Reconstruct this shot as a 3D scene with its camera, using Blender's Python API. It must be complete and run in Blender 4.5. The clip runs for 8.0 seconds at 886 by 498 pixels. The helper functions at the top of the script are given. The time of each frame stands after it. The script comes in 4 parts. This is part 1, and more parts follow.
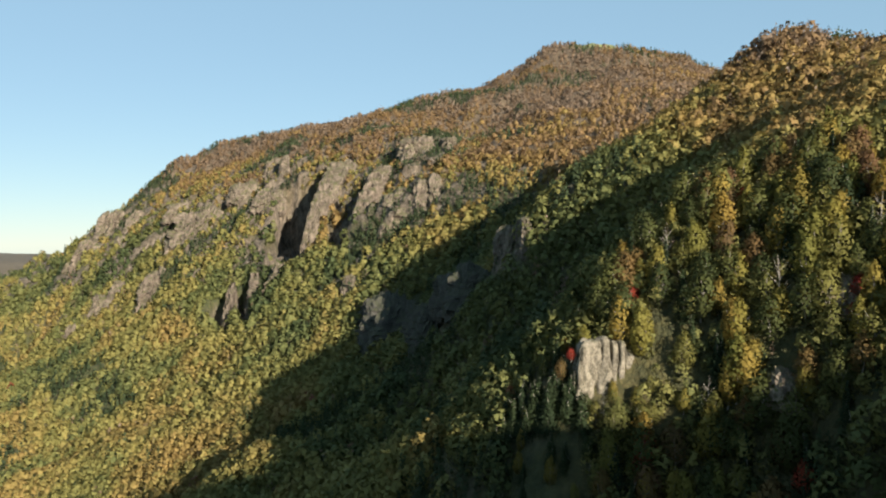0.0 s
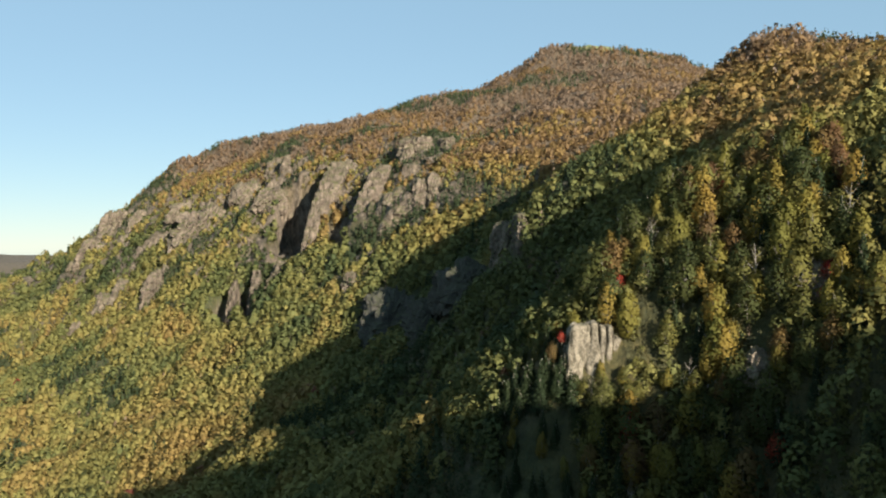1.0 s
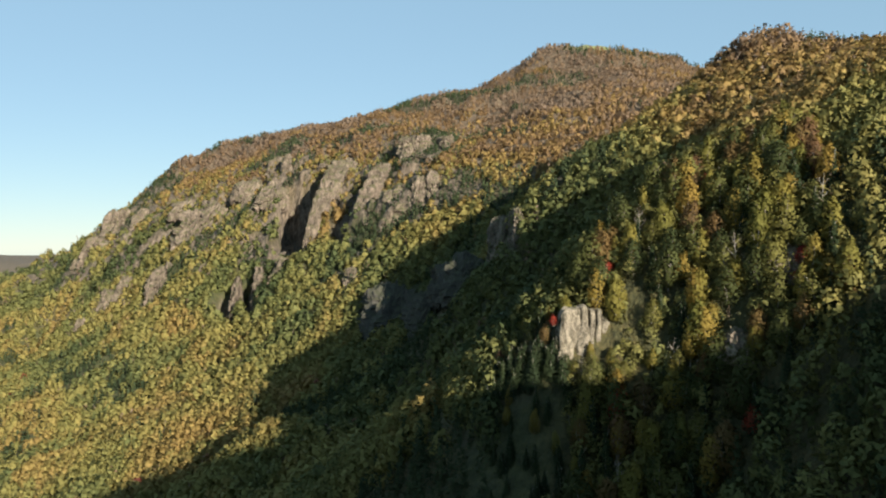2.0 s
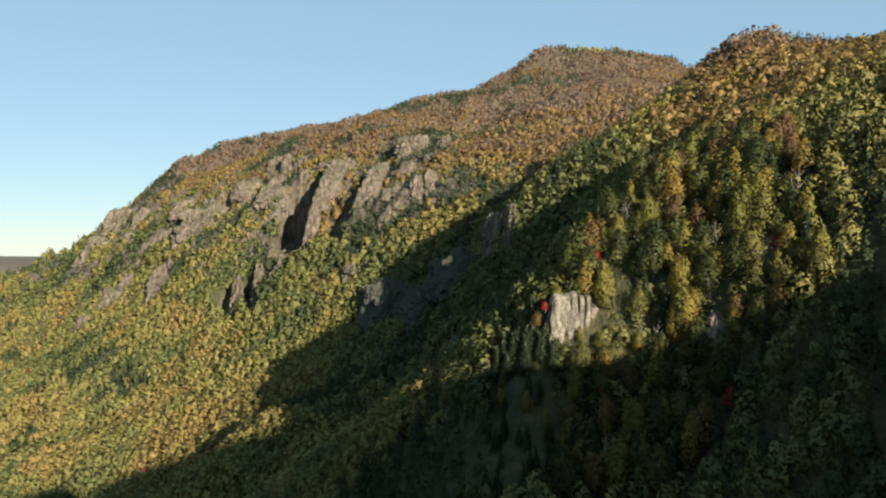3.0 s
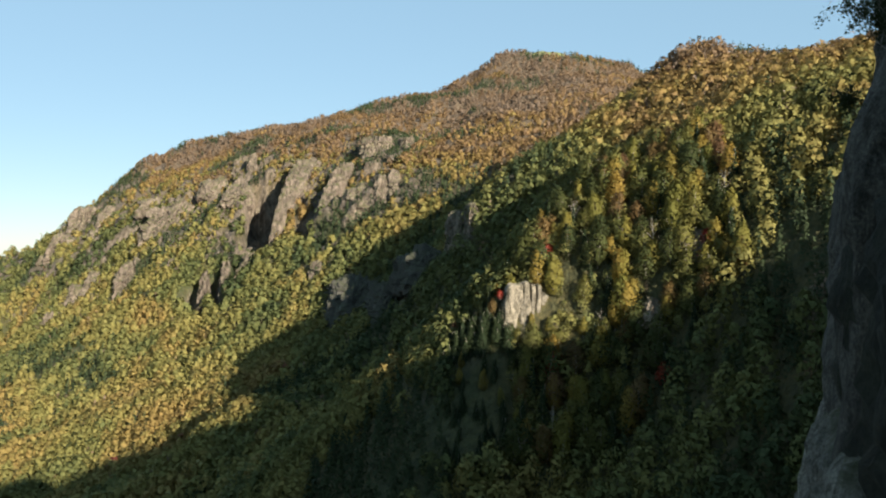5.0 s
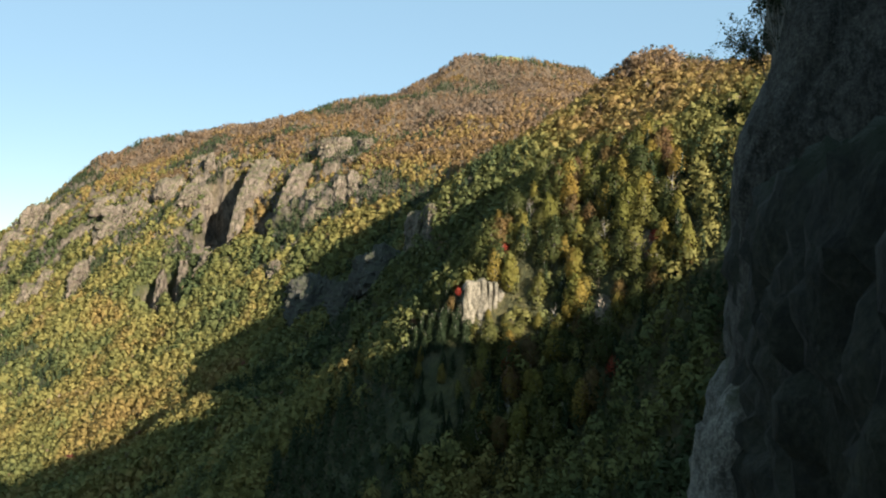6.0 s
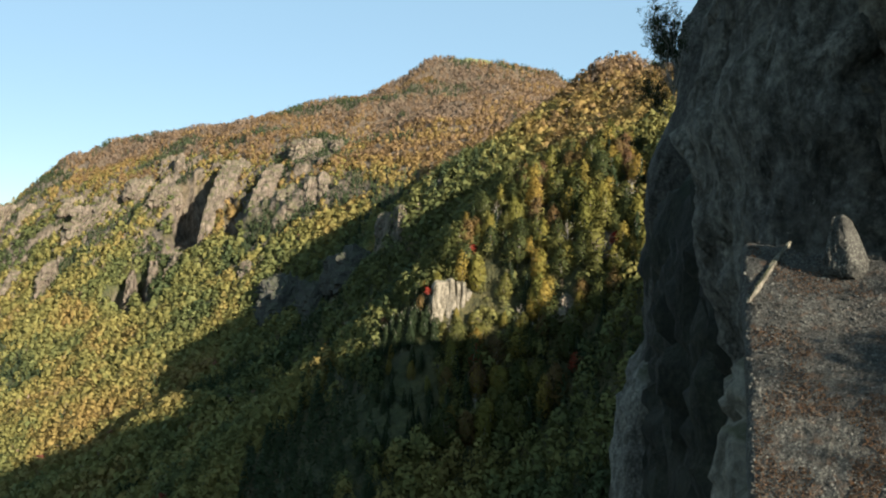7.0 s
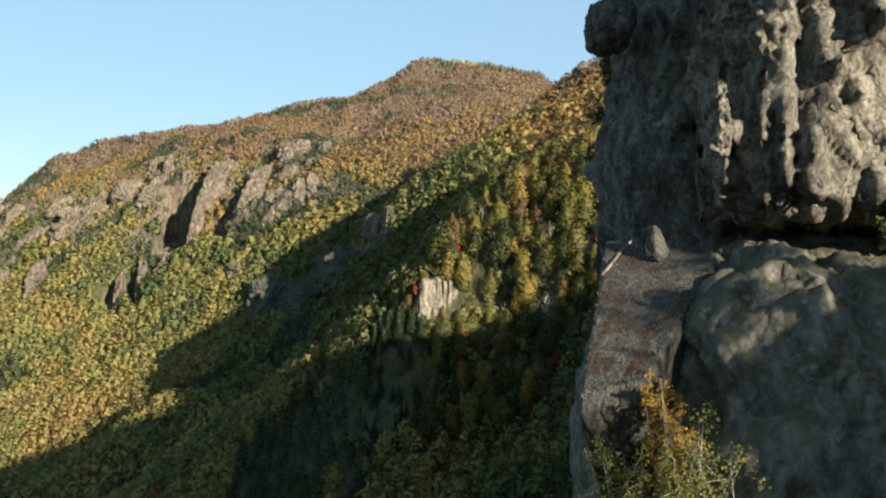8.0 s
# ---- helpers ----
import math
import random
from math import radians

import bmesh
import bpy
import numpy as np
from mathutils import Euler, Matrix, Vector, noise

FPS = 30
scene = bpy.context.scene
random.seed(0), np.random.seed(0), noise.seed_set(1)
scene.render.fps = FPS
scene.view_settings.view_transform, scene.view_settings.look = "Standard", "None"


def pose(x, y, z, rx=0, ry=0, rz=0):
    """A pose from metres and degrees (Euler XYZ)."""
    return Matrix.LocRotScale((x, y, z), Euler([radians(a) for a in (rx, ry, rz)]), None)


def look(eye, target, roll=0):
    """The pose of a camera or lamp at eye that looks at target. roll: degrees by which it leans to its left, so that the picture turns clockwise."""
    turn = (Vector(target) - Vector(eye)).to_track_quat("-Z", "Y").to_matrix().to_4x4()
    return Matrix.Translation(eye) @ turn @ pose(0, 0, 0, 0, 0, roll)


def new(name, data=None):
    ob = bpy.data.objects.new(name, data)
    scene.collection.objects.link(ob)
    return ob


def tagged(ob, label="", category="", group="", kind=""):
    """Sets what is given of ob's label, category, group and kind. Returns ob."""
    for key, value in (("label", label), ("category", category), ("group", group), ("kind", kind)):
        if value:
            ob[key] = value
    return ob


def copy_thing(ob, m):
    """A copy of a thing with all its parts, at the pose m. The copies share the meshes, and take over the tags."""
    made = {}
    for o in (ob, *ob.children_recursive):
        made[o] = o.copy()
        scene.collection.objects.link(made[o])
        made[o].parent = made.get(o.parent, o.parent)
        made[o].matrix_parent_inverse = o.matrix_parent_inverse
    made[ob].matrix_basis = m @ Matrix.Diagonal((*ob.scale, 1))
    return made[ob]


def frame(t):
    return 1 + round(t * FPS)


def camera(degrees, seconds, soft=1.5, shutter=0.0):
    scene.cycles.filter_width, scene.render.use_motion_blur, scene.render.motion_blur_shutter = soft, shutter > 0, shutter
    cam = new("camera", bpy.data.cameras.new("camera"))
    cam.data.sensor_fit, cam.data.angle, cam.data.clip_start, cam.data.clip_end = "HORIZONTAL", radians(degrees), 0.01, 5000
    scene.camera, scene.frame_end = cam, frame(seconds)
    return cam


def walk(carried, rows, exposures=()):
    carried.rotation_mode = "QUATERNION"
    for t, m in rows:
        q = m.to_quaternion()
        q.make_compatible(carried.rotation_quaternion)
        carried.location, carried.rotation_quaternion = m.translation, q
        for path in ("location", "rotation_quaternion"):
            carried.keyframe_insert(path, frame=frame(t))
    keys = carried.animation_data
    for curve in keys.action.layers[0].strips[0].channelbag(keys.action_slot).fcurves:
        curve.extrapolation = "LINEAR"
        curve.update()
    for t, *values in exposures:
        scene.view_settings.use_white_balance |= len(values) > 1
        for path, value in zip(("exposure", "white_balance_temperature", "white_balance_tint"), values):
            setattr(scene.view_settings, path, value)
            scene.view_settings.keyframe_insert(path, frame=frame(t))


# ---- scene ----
# ---- camera ----
PATH = (
    (0.0, -10.41, 97.70, 14.57, 8.580, -0.474, -0.448),
    (0.5, -9.20, 90.54, 12.85, 8.546, -0.401, -0.415),
    (1.0, -8.06, 83.81, 11.19, 8.511, -0.364, -0.487),
    (1.5, -6.91, 76.61, 9.49, 8.483, -0.358, -0.570),
    (3.0, -3.65, 56.13, 4.03, 8.296, -0.232, -0.600),
    (3.5, -2.70, 49.38, 2.39, 8.073, -0.148, -0.610),
    (4.0, -1.85, 43.53, 1.73, 7.650, -0.159, -0.574),
    (5.5, -0.40, 25.44, 0.91, 4.378, -0.165, -0.237),
    (6.0, -0.91, 21.02, -0.02, 2.878, -0.058, 0.028),
    (6.5, -0.62, 15.78, -0.13, 1.777, -0.007, 0.098),
    (7.0, -0.24, 10.50, 0.12, 0.859, -0.019, 0.060),
    (7.5, -0.12, 5.67, 0.18, 0.347, -0.021, 0.021),
    (8.0, 0.00, 0.00, 0.00, 0.000, 0.000, 0.000),
)
cam = camera(55.0, 8.0, soft=2.1)
walk(cam, [(t, pose(x, y, z, 90 + pitch, 0, yaw) @ pose(0, 0, 0, 0, 0, roll)) for t, x, y, z, yaw, pitch, roll in PATH],
     exposures=[(0.0, 1.46), (4.0, 1.46), (5.5, 1.66), (8.0, 1.74)])

# ---- light: a low autumn sun from behind and to one side, clear sky ----
SUN_AZ, SUN_EL = 142.0, 16.0
world = bpy.data.worlds.new("clear_sky")
scene.world = world
world.use_nodes = True
wt = world.node_tree
sky = wt.nodes.new("ShaderNodeTexSky")
sky.sky_type, sky.sun_disc = "NISHITA", False
sky.sun_elevation, sky.sun_rotation = radians(SUN_EL), radians(SUN_AZ)
sky.altitude, sky.air_density, sky.dust_density, sky.ozone_density = 600, 0.9, 0.0, 1.0
pale = wt.nodes.new("ShaderNodeMix")  # thin even haze over the whole sky
pale.data_type = "RGBA"
pale.inputs[0].default_value = 0.62
pale.inputs[7].default_value = (2.7, 4.45, 5.7, 1)
wt.links.new(sky.outputs[0], pale.inputs[6])
wt.links.new(pale.outputs[2], wt.nodes["Background"].inputs[0])
wt.nodes["Background"].inputs[1].default_value = 0.05
sun = new("sun", bpy.data.lights.new("sun", "SUN"))
sun.data.energy, sun.data.angle, sun.data.color = 5.0, radians(0.6), (1.0, 0.915, 0.78)
sa, se = radians(SUN_AZ), radians(SUN_EL)
sun_way = Vector((math.sin(sa) * math.cos(se), math.cos(sa) * math.cos(se), math.sin(se)))
sun.matrix_world = look((200, -300, 300), Vector((200, -300, 300)) - sun_way)

rng = np.random.default_rng(7)


# ---- numpy noise ----
def lattice(ix, iy, iz, seed):
    h = (ix * 374761393 + iy * 668265263 + iz * 2147483647 + seed * 1274126177) & 0xFFFFFFFF
    h = ((h ^ (h >> 13)) * 1274126177) & 0xFFFFFFFF
    h = ((h ^ (h >> 16)) * 2246822519) & 0xFFFFFFFF
    return (h ^ (h >> 15)) / 2147483648.0 - 1.0


def vnoise(x, y, z=0.0, seed=0):
    """Smooth lattice noise, about -1 to 1."""
    x, y, z = np.broadcast_arrays(np.asarray(x, float), np.asarray(y, float), np.asarray(z, float))
    fx, fy, fz = np.floor(x), np.floor(y), np.floor(z)
    ix, iy, iz = fx.astype(np.int64), fy.astype(np.int64), fz.astype(np.int64)
    u, v, w = x - fx, y - fy, z - fz
    u, v, w = (a * a * a * (a * (a * 6 - 15) + 10) for a in (u, v, w))
    out = 0
    for dz in (0, 1):
        for dy in (0, 1):
            for dx in (0, 1):
                k = (u if dx else 1 - u) * (v if dy else 1 - v) * (w if dz else 1 - w)
                out = out + k * lattice(ix + dx, iy + dy, iz + dz, seed)
    return out


def fbm(x, y, z=0.0, octaves=4, seed=0, gain=0.5):
    total, amp, f = 0, 1.0, 1.0
    for o in range(octaves):
        total = total + amp * vnoise(np.asarray(x) * f, np.asarray(y) * f, np.asarray(z) * f, seed + o)
        amp, f = amp * gain, f * 2.03
    return total


def ridged(x, y, z=0.0, octaves=4, seed=0):
    total, amp, f = 0, 1.0, 1.0
    for o in range(octaves):
        total = total + amp * (1 - 2 * np.abs(vnoise(np.asarray(x) * f, np.asarray(y) * f, np.asarray(z) * f, seed + o)))
        amp, f = amp * 0.5, f * 2.1
    return total


def facet(x, y, z, seed):
    """Broken planes: the nearest of scattered cells gives its own level and tilt."""
    p = np.stack([x, y, z], -1)
    base = np.floor(p).astype(np.int64)
    best, out = np.full(len(p), 9.0), np.zeros(len(p))
    for dx in (-1, 0, 1):
        for dy in (-1, 0, 1):
            for dz in (-1, 0, 1):
                c = base + (dx, dy, dz)
                h = [lattice(c[:, 0], c[:, 1], c[:, 2], seed + k) for k in range(7)]
                q = p - (c + 0.5 + 0.45 * np.stack(h[:3], -1))
                d = (q ** 2).sum(1)
                near = d < best
                level = 0.55 * h[3] + 0.6 * (q[:, 0] * h[4] + q[:, 1] * h[5] + q[:, 2] * h[6])
                best, out = np.where(near, d, best), np.where(near, level, out)
    return out


# ---- the lie of the land: crests, spurs, gullies and valley floor ----
CREST = [(-1100, 1000, -200), (-930, 1080, -104), (-776, 1150, -31), (-681, 1120, -15), (-588, 1110, 49), (-532, 1170, 121),
         (-488, 1215, 146), (-464, 1225, 158), (-401, 1270, 178), (-326, 1270, 181), (-239, 1280, 206), (-185, 1280, 219), (-150, 1280, 221), (-121, 1292, 218), (-110, 1300, 250),
         (-81, 1300, 242), (-30, 1330, 303), (24, 1400, 306), (93, 1430, 303), (151, 1430, 283), (209, 1430, 262), (330, 1400, 205), (600, 1300, 150),
         (110, 1150, 208), (160, 1290, 240), (300, 1100, 120)]
BEHIND = [(-700, 1600, -100), (-200, 1750, 60), (200, 1950, 100), (-2450, 3500, -45), (-2200, 3500, -95), (-1700, 3500, -170),
          (-1500, 2300, -260), (1500, 3500, 50), (-600, 4200, -160), (-4000, 3500, -20), (1500, 1500, 100), (-3500, 1500, -240)]
FACE = [(-240, 905, 62), (-262, 958, 83), (-121, 835, 85), (-477, 1144, 106), (-377, 919, 25), (-522, 1033, 33), (-111, 1049, 120),
        (2, 994, 170), (-175, 1045, 148), (-164, 750, 4), (-217, 677, -67), (-297, 784, -53), (-437, 895, -40), (-538, 903, -76),
        (-575, 919, -116), (-444, 790, -100), (-388, 683, -138), (-228, 613, -106), (-283, 614, -118), (-316, 590, -138), (-172, 505, -96)]
UPPER_SPUR = [(119, 600, 130), (97, 605, 125), (86, 600, 111), (47, 540, 70), (17, 539, 54), (-16, 541, 42), (-35, 520, 12),
              (150, 590, 113), (260, 600, 104), (105, 521, 87), (74, 520, 71), (110, 740, 95), (0, 690, 35), (-60, 640, 0),
              (-20, 440, -30), (-80, 490, -80), (25, 430, 5), (-130, 570, -75)]
NEAR_SPUR = [(42, 347, 30), (20, 344, 22), (7, 340, 3), (-6, 334, -14), (8, 316, -38), (-70, 384, -60), (-140, 476, -87),
             (-210, 525, -128), (55, 306, 0), (45, 318, 10), (31, 320, -8), (29, 312, -29), (52, 302, -9), (28, 296, -58),
             (20, 283, -76), (72, 420, 60), (90, 290, 22), (130, 310, 48), (122, 480, 88), (-11, 327, -21), (-20, 329, -30), (-31, 334, -41)]
VALLEY = [(0, 200, -98), (-100, 250, -122), (-200, 320, -160), (-34, 278, -84), (-160, 418, -124), (0, 0, -115), (-100, 0, -145),
          (-300, 200, -190), (-480, 500, -190), (-300, -300, -180), (-800, 600, -210), (-1500, 900, -240), (60, 220, -62), (100, 200, -30),
          (-600, -900, -150), (-3000, -800, -100)]
# out of view; heights set so its shadow edge crosses the near spur as wanted
MASSIF = [(60, 60, 16), (95, 65, 38), (130, 65, 49), (160, 65, 56), (180, 65, 59), (206, 65, 58), (222, 65, 61), (241, 65, 79),
          (290, 70, 75), (178, 100, 40), (202, 102, 50), (60, -30, 2), (45, -70, 4), (120, -110, 30), (250, -400, 60), (700, 100, 110),
          (1500, -800, 100), (200, -2000, 0)]
LAND = np.array(CREST + BEHIND + FACE + UPPER_SPUR + NEAR_SPUR + VALLEY + MASSIF, float)


def land_weights():
    d = np.hypot(LAND[:, None, 0] - LAND[None, :, 0], LAND[:, None, 1] - LAND[None, :, 1])
    n = len(LAND)
    a = np.zeros((n + 1, n + 1))
    a[:n, :n] = -d
    a[:n, :n] += np.eye(n) * 1.0
    a[:n, n] = a[n, :n] = 1
    return np.linalg.solve(a, np.r_[LAND[:, 2], 0])


LAND_W = land_weights()


def smooth_land(x, y):
    x, y = np.asarray(x, float), np.asarray(y, float)
    z = np.full(x.shape, LAND_W[-1])
    for (px, py, _), w in zip(LAND, LAND_W[:-1]):
        z = z - w * np.sqrt((x - px) ** 2 + (y - py) ** 2 + 16.0)
    return z


def height(x, y):
    x, y = np.asarray(x, float), np.asarray(y, float)
    z = smooth_land(x, y)
    far = np.clip((np.hypot(x, y) - 250) / 700, 0.15, 1.0)
    z = z + far * (7.0 * ridged(x / 95, y / 95, 0, 3, 11) + 2.5 * fbm(x / 22, y / 22, 0, 3, 5)) - far * 4.0
    return z + broken(x, y, z) - carve(x, y, z)


def rock_band(x, y, z):
    """How rocky the far face is: a broad band below the crest, richest in its middle."""
    return np.exp(-((z - 42 - 0.10 * (x + 350)) / 72.0) ** 2) * np.clip((-x - 70) / 60, 0, 1) * np.clip((y - 690) / 80, 0, 1) * np.clip((1300 - y) / 80, 0, 1)


def broken(x, y, z):
    """Steps, ribs and broken planes of the bare rock on the far face."""
    band = rock_band(x, y, z)
    out = np.zeros(np.shape(z))
    k = band > 0.05
    if np.any(k):
        px, py, band = x[k], y[k], band[k]
        wx = 5 * vnoise(px / 30, py / 30, 0, 141)
        big = facet((px + wx) / 24, (py - wx) / 30, 0 * px, 142)
        fine = facet((px - wx) / 12, (py + wx) / 17, 0 * px, 143)
        amount = np.clip(band * 1.25 + 0.35 * vnoise(px / 70, py / 70, 0, 144) - 0.25, 0, 1)
        out[k] = amount * (9 * big + 7 * fine)
    return out


def eased(v):
    v = np.clip(v, 0, 1)
    return v * v * (3 - 2 * v)


# sheer-sided gullies in the rock band: mouth y, back y, middle x at the mouth, drift, half width, floor height
GULLIES = [(834, 940, -265, -0.20, 22, -8), (804, 852, -211, -0.13, 14, 2), (776, 824, -303, -0.42, 12, -64), (780, 826, -283, -0.42, 9, -58)]


def carve(x, y, z):
    """How deep the gullies cut below the slope."""
    cut = np.zeros(np.shape(z))
    for front, back, mid, drift, half, floor in GULLIES:
        side = half + 2.5 * fbm(y / 14, z / 18, 0, 2, 51) - np.abs(x - mid - drift * (y - front))
        bed = floor + 0.12 * (y - front) + 5 * np.clip(y - back - 4 * vnoise(x / 9, z / 14, 0, 52), 0, 60)
        cut = np.maximum(cut, eased(side / 5) * np.clip(z - bed, 0, 90) * (y > front - 25))
    return cut


def spaced(lo, hi, step):
    out = [lo]
    while out[-1] < hi:
        out.append(out[-1] + step(out[-1]))
    return np.array(out)


# ---- meshes from arrays ----
def mesh_from(name, verts, faces, mats, smooth=False, attrs=None, normals=None):
    """One mesh from an array of vertices and an array of equal-sided faces."""
    me = bpy.data.meshes.new(name)
    n, k = faces.shape
    me.vertices.add(len(verts))
    me.vertices.foreach_set("co", np.ascontiguousarray(verts, np.float32).ravel())
    me.loops.add(n * k)
    me.loops.foreach_set("vertex_index", np.ascontiguousarray(faces, np.int32).ravel())
    me.polygons.add(n)
    me.polygons.foreach_set("loop_start", np.arange(n, dtype=np.int32) * k)
    me.polygons.foreach_set("loop_total", np.full(n, k, np.int32))
    for m in mats:
        me.materials.append(m)
    me.polygons.foreach_set("use_smooth", np.full(n, smooth))
    for key, (domain, values) in (attrs or {}).items():
        a = me.attributes.new(key, "FLOAT", domain)
        a.data.foreach_set("value", np.ascontiguousarray(values, np.float32))
    me.update(calc_edges=True)
    if normals is not None:
        me.normals_split_custom_set_from_vertices(np.ascontiguousarray(normals, np.float32).tolist())
    return me


# ---- materials ----
def material(name):
    m = bpy.data.materials.new(name)
    m.use_nodes = True
    nt = m.node_tree
    return m, nt, nt.nodes["Principled BSDF"]


def node(nt, kind, **inputs):
    n = nt.nodes.new(kind)
    for key, value in inputs.items():
        n.inputs[key].default_value = value
    return n


def ramp(nt, fac, stops, mode="LINEAR"):
    r = nt.nodes.new("ShaderNodeValToRGB")
    r.color_ramp.interpolation = mode
    e = r.color_ramp.elements
    while len(e) < len(stops):
        e.new(0.5)
    for s, (at, c) in zip(e, stops):
        s.position, s.color = at, (*c, 1)
    nt.links.new(fac, r.inputs[0])
    return r.outputs[0]


def noise_tex(nt, scale, detail=5, rough=0.6, vector=None):
    n = node(nt, "ShaderNodeTexNoise", Scale=scale, Detail=detail, Roughness=rough)
    if vector is not None:
        nt.links.new(vector, n.inputs["Vector"])
    return n.outputs[0]


def coords(nt, squash=(1, 1, 1)):
    c = nt.nodes.new("ShaderNodeTexCoord")
    m = nt.nodes.new("ShaderNodeMapping")
    m.inputs["Scale"].default_value = squash
    nt.links.new(c.outputs["Object"], m.inputs[0])
    return m.outputs[0]


def mixed(nt, fac, a, b, mode="MIX"):
    m = nt.nodes.new("ShaderNodeMix")
    m.data_type, m.blend_type = "RGBA", mode
    for sock, v in ((0, fac), (6, a), (7, b)):
        if isinstance(v, (int, float)):
            m.inputs[sock].default_value = v
        elif isinstance(v, tuple):
            m.inputs[sock].default_value = (*v, 1)
        else:
            nt.links.new(v, m.inputs[sock])
    return m.outputs[2]


def attr(nt, name):
    a = nt.nodes.new("ShaderNodeAttribute")
    a.attribute_name = name
    return a.outputs["Fac"]


PALETTE = [(0.0, (0.031, 0.044, 0.021)), (0.12, (0.044, 0.058, 0.026)), (0.2, (0.059, 0.075, 0.030)), (0.32, (0.124, 0.128, 0.045)),
           (0.45, (0.198, 0.172, 0.055)), (0.58, (0.238, 0.160, 0.056)), (0.68, (0.198, 0.124, 0.058)), (0.78, (0.160, 0.106, 0.067)),
           (0.88, (0.185, 0.140, 0.110)), (0.95, (0.210, 0.050, 0.034)), (1.0, (0.24, 0.036, 0.030))]


def leaf_material(name, per_object=None):
    m, nt, b = material(name)
    b.inputs["Roughness"].default_value = 0.75
    b.inputs["Specular IOR Level"].default_value = 0.15
    if per_object:
        info = nt.nodes.new("ShaderNodeObjectInfo")
        base = ramp(nt, info.outputs["Random"], per_object)
    else:
        base = ramp(nt, attr(nt, "tint"), PALETTE)
    grain = ramp(nt, noise_tex(nt, 0.35, 6, 0.7, coords(nt)), [(0.3, (0.72, 0.75, 0.72)), (0.7, (1.22, 1.2, 1.15))])
    col = mixed(nt, 1.0, base, grain, "MULTIPLY")
    nt.links.new(col, b.inputs["Base Color"])
    tr = nt.nodes.new("ShaderNodeBsdfTranslucent")
    nt.links.new(col, tr.inputs[0])
    mix = node(nt, "ShaderNodeMixShader", Fac=0.3)
    nt.links.new(b.outputs[0], mix.inputs[1])
    nt.links.new(tr.outputs[0], mix.inputs[2])
    nt.links.new(mix.outputs[0], nt.nodes["Material Output"].inputs[0])
    return m


def bark_material():
    m, nt, b = material("bark")
    b.inputs["Roughness"].default_value = 0.9
    nt.links.new(ramp(nt, noise_tex(nt, 3.0, 5, 0.7, coords(nt, (1, 1, 0.3))), [(0.3, (0.10, 0.08, 0.06)), (0.7, (0.34, 0.31, 0.26))]), b.inputs["Base Color"])
    return m


def rock_material(name, dark, mid, pale, size=1.0, moss=(0.05, 0.06, 0.02), moss_amount=0.35, bump=0.6, drawn=0.15):
    """Weathered volcanic rock: broad stains, fine grain, moss on the flats, vertical streaks."""
    m, nt, b = material(name)
    b.inputs["Roughness"].default_value = 0.92
    b.inputs["Specular IOR Level"].default_value = 0.25
    broad = noise_tex(nt, 0.12 / size, 6, 0.65, coords(nt))
    streak = noise_tex(nt, 0.5 / size, 5, 0.6, coords(nt, (1, 1, drawn)))
    fine = noise_tex(nt, 2.4 / size, 8, 0.72, coords(nt))
    c = ramp(nt, fine, [(0.34, dark), (0.5, mid), (0.66, pale)])
    c = mixed(nt, ramp(nt, streak, [(0.35, (0, 0, 0)), (0.65, (0.6, 0.6, 0.6))]), c, mid)
    c = mixed(nt, 1.0, c, ramp(nt, broad, [(0.3, (0.6, 0.58, 0.56)), (0.7, (1.2, 1.17, 1.1))]), "MULTIPLY")
    stain = ramp(nt, noise_tex(nt, 0.9 / size, 7, 0.75, coords(nt, (1, 1, 0.5))), [(0.42, (0.42, 0.42, 0.40)), (0.56, (1, 1, 1))])
    c = mixed(nt, 1.0, c, stain, "MULTIPLY")
    lichen = ramp(nt, noise_tex(nt, 3.1 / size, 8, 0.8, coords(nt)), [(0.60, (0, 0, 0)), (0.66, (0.55, 0.55, 0.55))])
    c = mixed(nt, lichen, c, tuple(1.25 * v for v in pale))
    pits = nt.nodes.new("ShaderNodeTexVoronoi")
    pits.inputs["Scale"].default_value = 2.2 / size
    nt.links.new(coords(nt, (1, 1, 0.7)), pits.inputs["Vector"])
    geo = nt.nodes.new("ShaderNodeNewGeometry")
    sep = nt.nodes.new("ShaderNodeSeparateXYZ")
    nt.links.new(geo.outputs["Normal"], sep.inputs[0])
    mm = nt.nodes.new("ShaderNodeMath")
    mm.operation = "MULTIPLY"
    nt.links.new(ramp(nt, sep.outputs[2], [(0.45, (0, 0, 0)), (0.8, (1, 1, 1))]), mm.inputs[0])
    nt.links.new(ramp(nt, noise_tex(nt, 0.6 / size, 6, 0.7, coords(nt)), [(0.7 - moss_amount, (0, 0, 0)), (0.85 - moss_amount, (1, 1, 1))]), mm.inputs[1])
    c = mixed(nt, mm.outputs[0], c, moss)
    nt.links.new(c, b.inputs["Base Color"])
    bp = node(nt, "ShaderNodeBump", Strength=bump, Distance=0.35 * size)
    nt.links.new(fine, bp.inputs["Height"])
    bp2 = node(nt, "ShaderNodeBump", Strength=0.5 * bump, Distance=0.3 * size)
    nt.links.new(pits.outputs["Distance"], bp2.inputs["Height"])
    nt.links.new(bp.outputs[0], bp2.inputs["Normal"])
    nt.links.new(bp2.outputs[0], b.inputs["Normal"])
    return m


